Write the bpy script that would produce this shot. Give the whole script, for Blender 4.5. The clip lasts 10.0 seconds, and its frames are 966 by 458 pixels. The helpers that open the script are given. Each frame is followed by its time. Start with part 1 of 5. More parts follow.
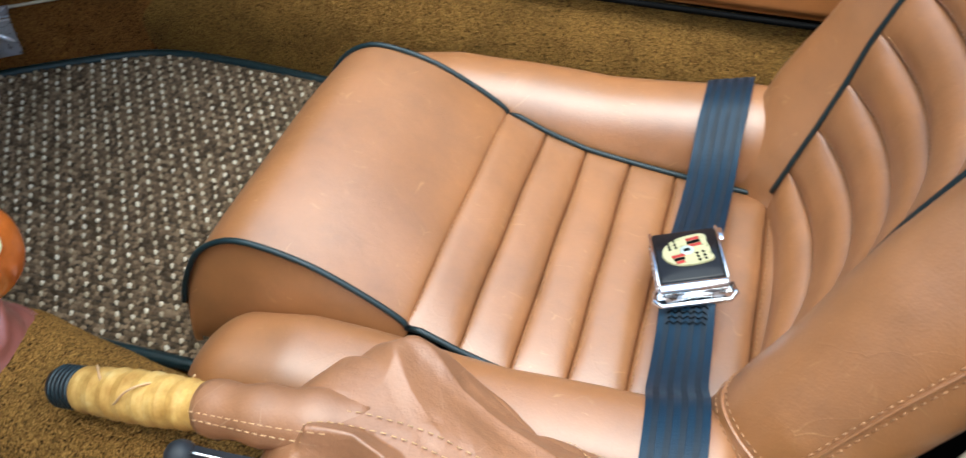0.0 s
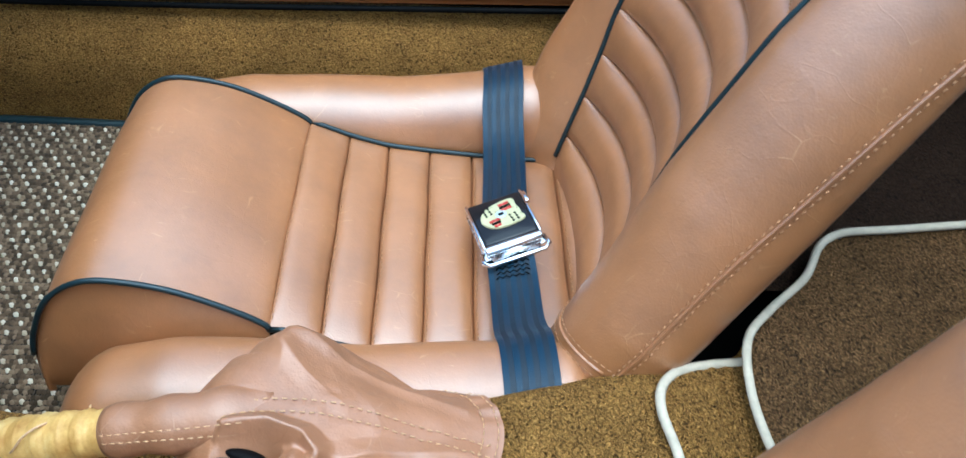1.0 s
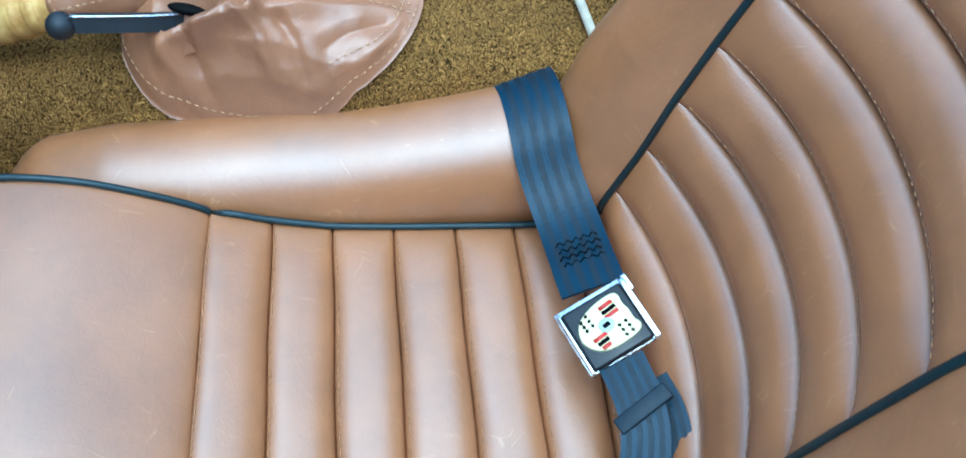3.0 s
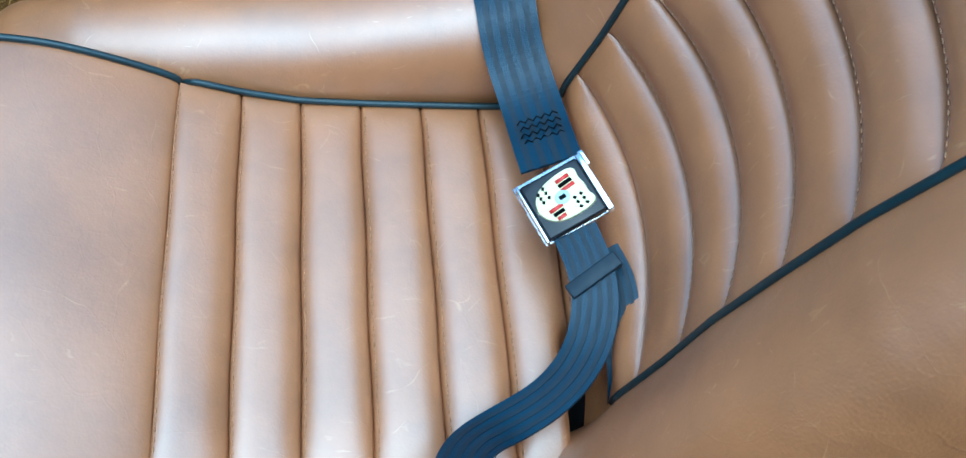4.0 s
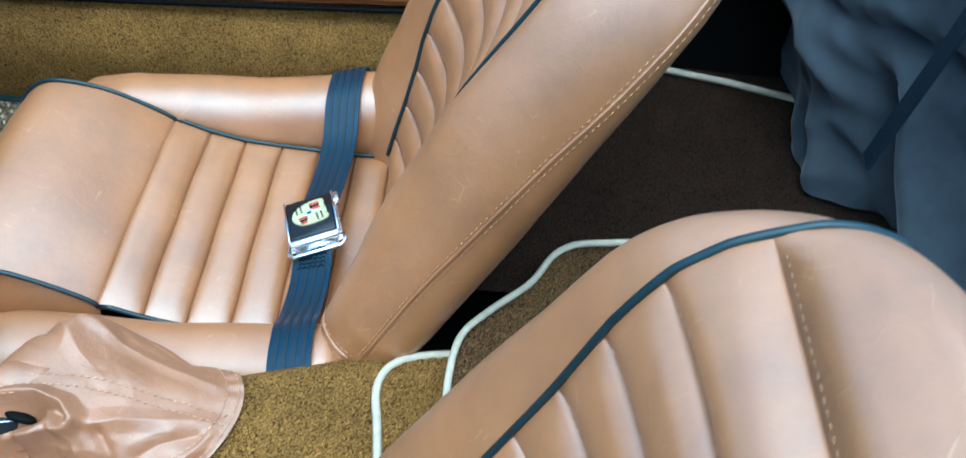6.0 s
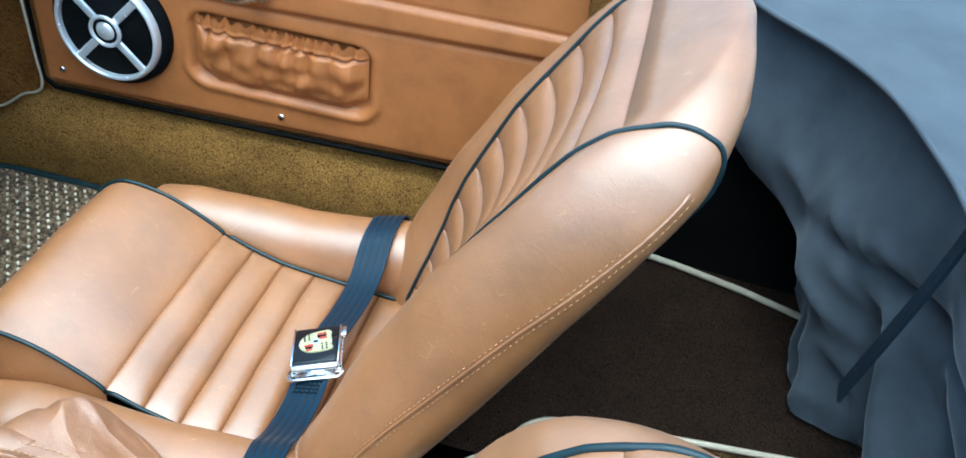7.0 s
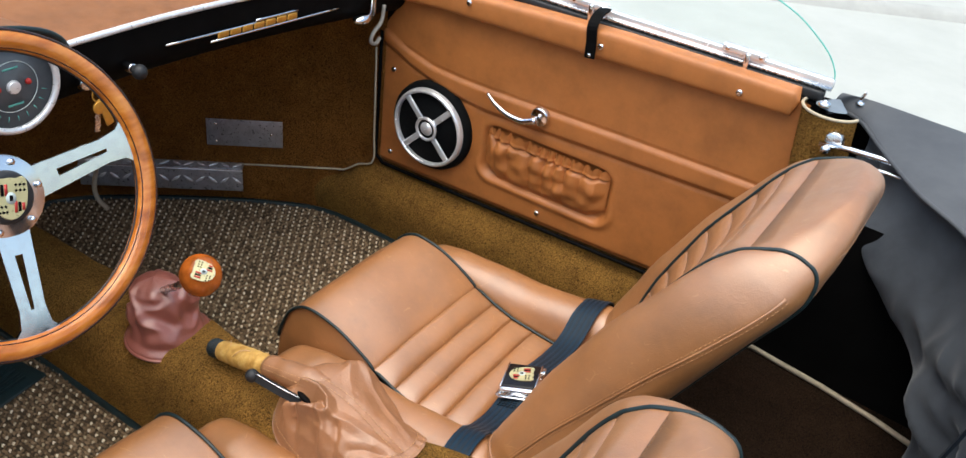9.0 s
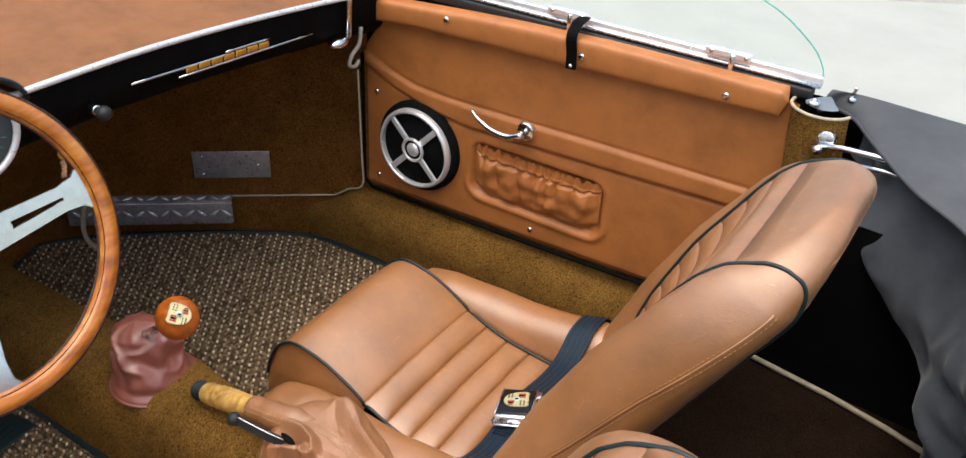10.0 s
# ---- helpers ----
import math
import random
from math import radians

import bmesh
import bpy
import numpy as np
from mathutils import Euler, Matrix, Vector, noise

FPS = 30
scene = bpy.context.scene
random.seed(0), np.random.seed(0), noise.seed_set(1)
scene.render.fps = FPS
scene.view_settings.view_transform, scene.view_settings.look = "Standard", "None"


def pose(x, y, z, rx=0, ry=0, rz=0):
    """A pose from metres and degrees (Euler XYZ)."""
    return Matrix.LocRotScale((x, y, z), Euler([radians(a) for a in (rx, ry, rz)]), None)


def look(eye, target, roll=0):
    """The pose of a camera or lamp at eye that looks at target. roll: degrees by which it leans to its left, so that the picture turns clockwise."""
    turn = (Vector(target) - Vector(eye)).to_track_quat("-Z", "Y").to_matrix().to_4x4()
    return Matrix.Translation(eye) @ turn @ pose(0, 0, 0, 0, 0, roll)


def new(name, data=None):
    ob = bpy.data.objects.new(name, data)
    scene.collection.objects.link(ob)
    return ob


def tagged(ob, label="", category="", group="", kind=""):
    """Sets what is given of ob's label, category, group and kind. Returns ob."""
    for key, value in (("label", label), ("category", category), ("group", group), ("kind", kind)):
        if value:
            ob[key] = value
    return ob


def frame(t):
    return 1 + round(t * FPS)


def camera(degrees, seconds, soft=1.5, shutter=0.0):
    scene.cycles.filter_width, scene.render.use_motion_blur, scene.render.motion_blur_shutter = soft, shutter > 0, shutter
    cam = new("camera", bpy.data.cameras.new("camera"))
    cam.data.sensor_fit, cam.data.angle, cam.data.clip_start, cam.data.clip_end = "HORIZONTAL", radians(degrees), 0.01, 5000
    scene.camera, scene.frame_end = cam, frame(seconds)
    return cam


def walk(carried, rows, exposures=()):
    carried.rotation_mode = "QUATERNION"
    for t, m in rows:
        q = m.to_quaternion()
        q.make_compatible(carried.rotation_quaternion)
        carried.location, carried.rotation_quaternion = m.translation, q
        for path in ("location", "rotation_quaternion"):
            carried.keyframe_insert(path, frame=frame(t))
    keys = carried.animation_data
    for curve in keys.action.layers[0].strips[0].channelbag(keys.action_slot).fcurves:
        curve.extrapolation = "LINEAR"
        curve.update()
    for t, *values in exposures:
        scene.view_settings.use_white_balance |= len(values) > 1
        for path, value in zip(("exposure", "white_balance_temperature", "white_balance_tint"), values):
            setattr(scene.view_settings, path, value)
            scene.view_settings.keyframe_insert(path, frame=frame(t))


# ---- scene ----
cam = camera(55.8, 10.0, soft=1.4, shutter=0.25)
PATH = [
    (0, (0.4097, -0.6499, 0.8618), (0.2275, -0.0271, 0.2382), 0.89),
    (0.5, (0.3835, -0.6874, 0.8916), (0.3441, -0.0303, 0.2779), 3.03),
    (1, (0.3590, -0.7451, 0.9048), (0.4022, -0.0824, 0.2974), 4.06),
    (1.5, (0.3517, -0.8147, 0.8984), (0.4266, -0.1689, 0.2760), 2.73),
    (2, (0.3633, -0.8595, 0.8895), (0.4297, -0.2736, 0.2096), 1.43),
    (2.5, (0.3601, -0.8974, 0.8818), (0.4639, -0.3549, 0.1713), 5.20),
    (3, (0.3778, -0.9295, 0.8505), (0.4638, -0.4373, 0.1019), 4.76),
    (3.2, (0.3773, -0.9379, 0.8507), (0.4685, -0.4674, 0.0889), 5.78),
    (4.3, (0.3843, -0.9815, 0.8584), (0.4939, -0.5595, 0.0711), 11.20),
    (4.5, (0.3902, -0.9677, 0.8694), (0.4933, -0.5357, 0.0866), 10.78),
    (5, (0.4357, -0.8986, 0.9349), (0.5070, -0.4394, 0.1641), 7.96),
    (5.5, (0.5292, -0.8277, 1.0216), (0.5795, -0.2686, 0.3182), 5.31),
    (6, (0.6420, -0.7996, 1.0904), (0.6387, -0.1878, 0.4304), 3.20),
    (6.2, (0.6858, -0.7927, 1.0970), (0.6502, -0.1600, 0.4579), 3.06),
    (7.3, (0.7560, -0.8593, 1.1899), (0.6176, -0.1536, 0.6489), 8.98),
    (7.5, (0.7677, -0.9057, 1.2113), (0.6005, -0.2003, 0.6780), 9.21),
    (8, (0.8126, -1.0318, 1.2717), (0.5238, -0.3628, 0.7435), 7.38),
    (8.5, (0.8865, -1.1039, 1.3118), (0.5348, -0.4509, 0.8019), 7.36),
    (9, (0.9389, -1.1517, 1.3527), (0.5665, -0.4924, 0.8663), 7.51),
    (9.5, (0.9604, -1.1505, 1.3646), (0.5784, -0.4939, 0.8818), 7.40),
    (10, (0.9602, -1.0737, 1.3518), (0.5691, -0.4210, 0.8711), 3.41),
]
# the camera's own exposure and white balance drift
TONE = [(0, 1.46, 5700, -5), (1, 1.46, 4800, -9), (1.5, 1.46, 4450, -13), (2.5, 1.42, 4180, -17), (4.5, 1.34, 4150, -18), (5, 1.42, 4450, -17), (6, 1.56, 4400, -18), (7.5, 1.7, 5300, -11), (8.5, 1.28, 6350, -1), (9, 1.15, 6700, 3), (10, 1.03, 7050, 6)]
walk(cam, [(t, look(e, g, r)) for t, e, g, r in PATH], TONE)

# ---- light: bright open shade under a pale sky ----
world = bpy.data.worlds.new("sky")
scene.world = world
world.use_nodes = True
wn = world.node_tree
sky = wn.nodes.new("ShaderNodeTexSky")
sky.sky_type, sky.sun_disc = "NISHITA", False
sky.sun_elevation, sky.sun_rotation = radians(77), radians(180)
sky.air_density, sky.dust_density, sky.ozone_density = 1.0, 3.0, 1.0
wn.nodes["Background"].inputs["Strength"].default_value = 0.125
wn.links.new(sky.outputs[0], wn.nodes["Background"].inputs[0])
sun = new("sun", bpy.data.lights.new("sun", "SUN"))
sun.data.energy, sun.data.angle, sun.data.color = 1.45, radians(85), (1.0, 0.98, 0.96)
sun.matrix_world = look((0.25, -0.75, 3.0), (0.25, -0.2, 0.2))


# ---- materials ----
def material(name, colour, rough=0.5, metal=0.0, spec=0.5):
    m = bpy.data.materials.new(name)
    m.use_nodes = True
    b = m.node_tree.nodes["Principled BSDF"]
    b.inputs["Base Color"].default_value = (*colour, 1)
    b.inputs["Roughness"].default_value = rough
    b.inputs["Metallic"].default_value = metal
    b.inputs["Specular IOR Level"].default_value = spec
    return m, m.node_tree, b


def node(t, kind, **values):
    n = t.nodes.new(kind)
    for k, v in values.items():
        n.inputs[k.replace("_", " ")].default_value = v
    return n


def noise_tex(t, scale, detail=4.0, rough=0.55):
    n = node(t, "ShaderNodeTexNoise", Scale=scale, Detail=detail, Roughness=rough)
    c = t.nodes.new("ShaderNodeTexCoord")
    t.links.new(c.outputs["Object"], n.inputs["Vector"])
    return n


def ramp(t, src, stops):
    r = t.nodes.new("ShaderNodeValToRGB")
    while len(r.color_ramp.elements) < len(stops):
        r.color_ramp.elements.new(0.5)
    for e, (p, c) in zip(r.color_ramp.elements, stops):
        e.position, e.color = p, (*c, 1) if len(c) == 3 else c
    t.links.new(src, r.inputs[0])
    return r


def bump(t, b, src, strength, distance, after=None):
    n = node(t, "ShaderNodeBump", Strength=strength, Distance=distance)
    t.links.new(src, n.inputs["Height"])
    if after is not None:
        t.links.new(after.outputs[0], n.inputs["Normal"])
    t.links.new(n.outputs[0], b.inputs["Normal"])
    return n


def leather(name, base, rough=0.36, wrinkle=0.25, scratch=0.5, coat=0.8, ior=1.78):
    m, t, b = material(name, base, rough, 0, 0.4)
    b.inputs["Coat Weight"].default_value = coat
    b.inputs["Coat Roughness"].default_value = 0.44
    b.inputs["Coat IOR"].default_value = ior
    lo, hi = [c * 0.76 for c in base], [min(1, c * 1.18) for c in base]
    big = noise_tex(t, 11, 9, 0.68)
    col = ramp(t, big.outputs[0], [(0.3, lo), (0.52, base), (0.75, hi)])
    # pale scuff lines
    wave = node(t, "ShaderNodeTexVoronoi", Scale=17.0)
    wave.feature = "DISTANCE_TO_EDGE"
    warp = noise_tex(t, 14, 2)
    c = t.nodes.new("ShaderNodeTexCoord")
    add = t.nodes.new("ShaderNodeVectorMath")
    add.operation = "ADD"
    t.links.new(c.outputs["Object"], add.inputs[0])
    bend = t.nodes.new("ShaderNodeVectorMath")
    bend.operation = "SCALE"
    bend.inputs["Scale"].default_value = 0.05
    t.links.new(warp.outputs["Color"], bend.inputs[0])
    t.links.new(bend.outputs[0], add.inputs[1])
    t.links.new(add.outputs[0], wave.inputs["Vector"])
    line = ramp(t, wave.outputs["Distance"], [(0.0, (1, 1, 1)), (0.011, (0, 0, 0))])
    gate = ramp(t, noise_tex(t, 34, 2).outputs[0], [(0.585, (0, 0, 0)), (0.68, (scratch,) * 3)])
    stretch = t.nodes.new("ShaderNodeMapping")
    stretch.inputs["Scale"].default_value = (34, 170, 60)
    stretch.inputs["Rotation"].default_value = (0.3, 0.2, 0.9)
    t.links.new(add.outputs[0], stretch.inputs[0])
    fine = node(t, "ShaderNodeTexNoise", Scale=1.0, Detail=3.0, Distortion=1.2)
    t.links.new(stretch.outputs[0], fine.inputs["Vector"])
    nick = ramp(t, fine.outputs[0], [(0.655, (0, 0, 0)), (0.72, (0.8,) * 3)])
    where = ramp(t, noise_tex(t, 11, 2).outputs[0], [(0.42, (0, 0, 0)), (0.62, (min(1, scratch * 1.2),) * 3)])
    nicks = t.nodes.new("ShaderNodeMath")
    nicks.operation = "MULTIPLY"
    t.links.new(nick.outputs[0], nicks.inputs[0])
    t.links.new(where.outputs[0], nicks.inputs[1])
    both = t.nodes.new("ShaderNodeMath")
    both.operation = "MULTIPLY"
    t.links.new(line.outputs[0], both.inputs[0])
    t.links.new(gate.outputs[0], both.inputs[1])
    mix = t.nodes.new("ShaderNodeMixRGB")
    mix.inputs[2].default_value = (min(1, base[0] * 1.6), base[1] * 2.2, base[2] * 3.0, 1)
    marks = t.nodes.new("ShaderNodeMath")
    marks.operation = "MAXIMUM"
    t.links.new(both.outputs[0], marks.inputs[0])
    t.links.new(nicks.outputs[0], marks.inputs[1])
    t.links.new(marks.outputs[0], mix.inputs[0])
    t.links.new(col.outputs[0], mix.inputs[1])
    t.links.new(mix.outputs[0], b.inputs["Base Color"])
    rr = ramp(t, noise_tex(t, 30, 4).outputs[0], [(0.3, (rough - 0.06,) * 3), (0.7, (rough + 0.1,) * 3)])
    t.links.new(rr.outputs[0], b.inputs["Roughness"])
    grain = node(t, "ShaderNodeTexVoronoi", Scale=480.0)
    t.links.new(c.outputs["Object"], grain.inputs["Vector"])
    b1 = bump(t, b, grain.outputs["Distance"], 0.22, 0.0007)
    b2 = bump(t, b, noise_tex(t, 26, 5, 0.6).outputs[0], wrinkle, 0.006, b1)
    bump(t, b, line.outputs[0], 0.15, 0.001, b2)
    return m


def carpet(name, dark, mid, light, scale=520.0, rise=0.006):
    m, t, b = material(name, mid, 0.95, 0, 0.1)
    c = t.nodes.new("ShaderNodeTexCoord")
    warp = noise_tex(t, 120, 2)
    mixv = t.nodes.new("ShaderNodeMixRGB")
    mixv.inputs[0].default_value = 0.012
    t.links.new(c.outputs["Object"], mixv.inputs[1])
    t.links.new(warp.outputs["Color"], mixv.inputs[2])
    v = node(t, "ShaderNodeTexVoronoi", Scale=scale)
    t.links.new(mixv.outputs[0], v.inputs["Vector"])
    col = ramp(t, v.outputs["Distance"], [(0.0, light), (0.42, mid), (0.9, dark)])
    patch = ramp(t, noise_tex(t, 14, 9, 0.75).outputs[0], [(0.28, (0.68,) * 3), (0.72, (1.38,) * 3)])
    mul = t.nodes.new("ShaderNodeMixRGB")
    mul.blend_type, mul.inputs[0].default_value = "MULTIPLY", 1.0
    t.links.new(col.outputs[0], mul.inputs[1])
    t.links.new(patch.outputs[0], mul.inputs[2])
    t.links.new(mul.outputs[0], b.inputs["Base Color"])
    inv = t.nodes.new("ShaderNodeMath")
    inv.operation, inv.inputs[0].default_value = "SUBTRACT", 1.0
    t.links.new(v.outputs["Distance"], inv.inputs[1])
    b1 = bump(t, b, inv.outputs[0], 1.0, rise)
    bump(t, b, noise_tex(t, 60, 3).outputs[0], 0.4, 0.008, b1)
    return m


def plain(name, colour, rough=0.5, metal=0.0, vary=0.2, scale=25.0, bumps=0.0):
    m, t, b = material(name, colour, rough, metal)
    n = noise_tex(t, scale, 5, 0.6)
    col = ramp(t, n.outputs[0], [(0.3, [c * (1 - vary) for c in colour]), (0.7, [min(1, c * (1 + vary)) for c in colour])])
    t.links.new(col.outputs[0], b.inputs["Base Color"])
    rr = ramp(t, noise_tex(t, scale * 3, 4).outputs[0], [(0.3, (max(0.03, rough - 0.05),) * 3), (0.7, (min(1, rough + 0.08),) * 3)])
    t.links.new(rr.outputs[0], b.inputs["Roughness"])
    if bumps:
        bump(t, b, noise_tex(t, scale * 12, 3).outputs[0], bumps, 0.002)
    return m


TAN = leather("tan leather", (0.32, 0.127, 0.036), 0.5, 0.26, 0.55, 1.0, 1.9)
DOOR_TAN = leather("door leather", (0.43, 0.15, 0.038), 0.48, 0.1, 0.12, 0.2)
BOOT_TAN = leather("boot leather", (0.32, 0.14, 0.06), 0.5, 0.5, 0.5, 0.6)
RED_BROWN = leather("oxblood leather", (0.26, 0.078, 0.056), 0.4, 0.3, 0.2)
DASH_TAN = leather("dash leather", (0.24, 0.092, 0.03), 0.6, 0.05, 0.05, 0.0)
OLIVE = carpet("olive loop carpet", (0.05, 0.024, 0.005), (0.36, 0.18, 0.04), (0.66, 0.36, 0.095), 500.0)
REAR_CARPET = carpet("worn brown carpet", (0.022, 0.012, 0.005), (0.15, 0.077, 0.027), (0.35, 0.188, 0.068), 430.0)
BROWN = carpet("brown loop carpet", (0.04, 0.016, 0.004), (0.36, 0.143, 0.03), (0.62, 0.265, 0.06), 500.0)
# darker copy of the brown carpet: the rear well's shade is in its colour
SHADED_BROWN = carpet("dark brown carpet", (0.01, 0.006, 0.004), (0.045, 0.024, 0.013), (0.09, 0.05, 0.028))
PIPING = plain("piping", (0.006, 0.018, 0.021), 0.42, 0, 0.2, 60)
BINDING = plain("off-white binding", (0.48, 0.4, 0.285), 0.8, 0, 0.15, 80, 0.3)
CHROME = plain("chrome", (0.82, 0.83, 0.85), 0.1, 1.0, 0.05, 20)
STEEL = plain("brushed steel", (0.72, 0.72, 0.73), 0.25, 1.0, 0.08, 40)
BLACK = plain("black paint", (0.003, 0.0028, 0.0028), 0.6, 0, 0.3, 20)
BLACK.node_tree.nodes["Principled BSDF"].inputs["Specular IOR Level"].default_value = 0.06
RUBBER = plain("black rubber", (0.012, 0.013, 0.015), 0.55, 0, 0.3, 40)
THREAD = plain("tan thread", (0.55, 0.33, 0.16), 0.7, 0, 0.2, 90)
SEAT_THREAD = plain("brown thread", (0.37, 0.185, 0.08), 0.7, 0, 0.2, 90)
CONCRETE = plain("pale concrete", (0.39, 0.4, 0.375), 0.9, 0, 0.06, 3, 0.2)


# ---- building blocks ----
def thing(name, loc, label, category, group="", kind=""):
    ob = new(name)
    ob.empty_display_size = 0.05
    ob.location = loc
    return tagged(ob, label, category, group, kind)


def link_mesh(name, me, mat, parent=None, label="", smooth=True):
    """Meshes are in world places; a thing's Empty stands at its base."""
    if smooth and me.polygons:
        me.polygons.foreach_set("use_smooth", [True] * len(me.polygons))
    ob = new(name, me)
    if mat is not None:
        me.materials.append(mat)
    if parent is not None:
        ob.parent = parent
        if parent.parent is None:
            ob.matrix_parent_inverse = Matrix.Translation(-parent.location)
    if label:
        ob["label"] = label
    return ob


def part(name, bm, mat, parent=None, label="", smooth=True):
    me = bpy.data.meshes.new(name)
    bmesh.ops.recalc_face_normals(bm, faces=bm.faces)
    bm.to_mesh(me)
    bm.free()
    return link_mesh(name, me, mat, parent, label, smooth)


def data_part(name, verts, faces, mat, parent=None, label="", smooth=True):
    me = bpy.data.meshes.new(name)
    me.from_pydata([tuple(v) for v in verts], [], faces)
    me.update()
    return link_mesh(name, me, mat, parent, label, smooth)


def sheet(fn, nu, nv, wrap_u=False, wrap_v=False, u1=1.0, v1=1.0):
    """Verts and quads of the surface fn(u, v), u and v from 0 to 1."""
    verts = [fn(u1 * i / nu, v1 * j / nv) for i in range(nu + (not wrap_u)) for j in range(nv + (not wrap_v))]
    w, rows = nv + (not wrap_v), nu + (not wrap_u)
    faces = [(i * w + j, ((i + 1) % rows) * w + j, ((i + 1) % rows) * w + (j + 1) % w, i * w + (j + 1) % w)
             for i in range(nu) for j in range(nv)]
    return verts, faces


def smooth_path(points, n):
    """Catmull-Rom through the points."""
    P = [np.array(p, float) for p in points]
    P = [2 * P[0] - P[1]] + P + [2 * P[-1] - P[-2]]
    out = []
    for k in range(n + 1):
        s = k / n * (len(P) - 3)
        i = min(int(s), len(P) - 4)
        f = s - i
        a, b, c, d = P[i:i + 4]
        out.append(0.5 * (2 * b + (c - a) * f + (2 * a - 5 * b + 4 * c - d) * f * f + (3 * b - a - 3 * c + d) * f ** 3))
    return out


def tube_data(path, radius, sides=8, closed=False, caps=True):
    path = [np.array(p, float) for p in path]
    n = len(path)
    verts, faces, ref = [], [], None
    for i, p in enumerate(path):
        a = path[(i + 1) % n] if closed or i < n - 1 else p
        b = path[i - 1] if closed or i else p
        d = (a - b) / (np.linalg.norm(a - b) + 1e-12)
        if ref is None:
            ref = np.cross(d, (0, 0, 1) if abs(d[2]) < 0.9 else (1, 0, 0))
        ref = ref - d * (ref @ d)
        ref /= np.linalg.norm(ref) + 1e-12
        up = np.cross(d, ref)
        r = radius(i / (n - 1)) if callable(radius) else radius
        verts += [p + r * (math.cos(q) * ref + math.sin(q) * up) for q in np.linspace(0, 2 * math.pi, sides, endpoint=False)]
    rows = n if closed else n - 1
    for i in range(rows):
        for j in range(sides):
            k = (i + 1) % n
            faces.append((i * sides + j, i * sides + (j + 1) % sides, k * sides + (j + 1) % sides, k * sides + j))
    if caps and not closed:
        faces += [tuple(range(sides))[::-1], tuple((n - 1) * sides + j for j in range(sides))]
    return verts, faces


def tube(name, path, radius, mat, parent=None, label="", sides=8, closed=False):
    return data_part(name, *tube_data(path, radius, sides, closed), mat, parent, label)


def ribbon(name, path, side, width, thick, mat, parent=None, label=""):
    """A strap along path, its width along side (a vector, or one a point)."""
    path = [np.array(p, float) for p in path]
    verts, n = [], len(path)
    for i, p in enumerate(path):
        s = np.array(side[i] if isinstance(side[0], (tuple, list, np.ndarray)) else side, float)
        d = path[min(i + 1, n - 1)] - path[max(i - 1, 0)]
        d /= np.linalg.norm(d)
        s = s - d * (s @ d)
        s /= np.linalg.norm(s)
        up = np.cross(d, s)
        verts += [p + width / 2 * q * s + thick / 2 * r * up for q, r in ((-1, -1), (-0.5, -1), (0.5, -1), (1, -1), (1, 1), (0.5, 1), (-0.5, 1), (-1, 1))]
    faces = [(i * 8 + j, i * 8 + (j + 1) % 8, (i + 1) * 8 + (j + 1) % 8, (i + 1) * 8 + j) for i in range(n - 1) for j in range(8)]
    faces += [tuple(range(8))[::-1], tuple((n - 1) * 8 + j for j in range(8))]
    return data_part(name, verts, faces, mat, parent, label, False)


def box_bm(size, m=None, bevel=0.0, segments=2):
    bm = bmesh.new()
    bmesh.ops.create_cube(bm, size=1.0, matrix=Matrix.Diagonal((*size, 1)))
    if bevel:
        bmesh.ops.bevel(bm, geom=bm.edges[:], offset=bevel, segments=segments, affect="EDGES", profile=0.5)
    if m is not None:
        bm.transform(m)
    return bm


def cyl_bm(r1, r2, h, m=None, seg=24, bevel=0.0):
    bm = bmesh.new()
    bmesh.ops.create_cone(bm, cap_ends=True, segments=seg, radius1=r1, radius2=r2, depth=h)
    if bevel:
        bmesh.ops.bevel(bm, geom=[e for e in bm.edges if e.calc_face_angle(0) > 0.8], offset=bevel, segments=2, affect="EDGES", profile=0.5)
    if m is not None:
        bm.transform(m)
    return bm


def ball_bm(r, m=None, scale=(1, 1, 1)):
    bm = bmesh.new()
    bmesh.ops.create_uvsphere(bm, u_segments=24, v_segments=16, radius=r, matrix=Matrix.Diagonal((*scale, 1)))
    if m is not None:
        bm.transform(m)
    return bm


def frame_of(origin, x_axis, y_hint):
    """A pose at origin whose x runs along x_axis and whose y is near y_hint."""
    x = Vector(x_axis).normalized()
    z = x.cross(Vector(y_hint)).normalized()
    y = z.cross(x)
    return Matrix.Translation(origin) @ Matrix((x, y, z)).transposed().to_4x4()


def stitches(name, path, mat, parent, length=0.004, gap=0.0025, width=0.0011, lift=(0, 0, 0.001)):
    path = [np.array(p, float) + lift for p in path]
    seg = [np.linalg.norm(b - a) for a, b in zip(path, path[1:])]
    cum = np.r_[0, np.cumsum(seg)]
    at = lambda s: np.array([np.interp(s, cum, [p[k] for p in path]) for k in range(3)])
    verts, faces, s = [], [], 0.0
    while s + length < cum[-1]:
        v, f = tube_data([at(s), at(s + length * 0.5), at(s + length)], width / 2, 4)
        faces += [tuple(i + len(verts) for i in q) for q in f]
        verts += v
        s += length + gap
    ob = data_part(name, verts, faces, mat, parent)
    return ob


def lerp(x, xs, ys):
    return float(np.interp(x, xs, ys))


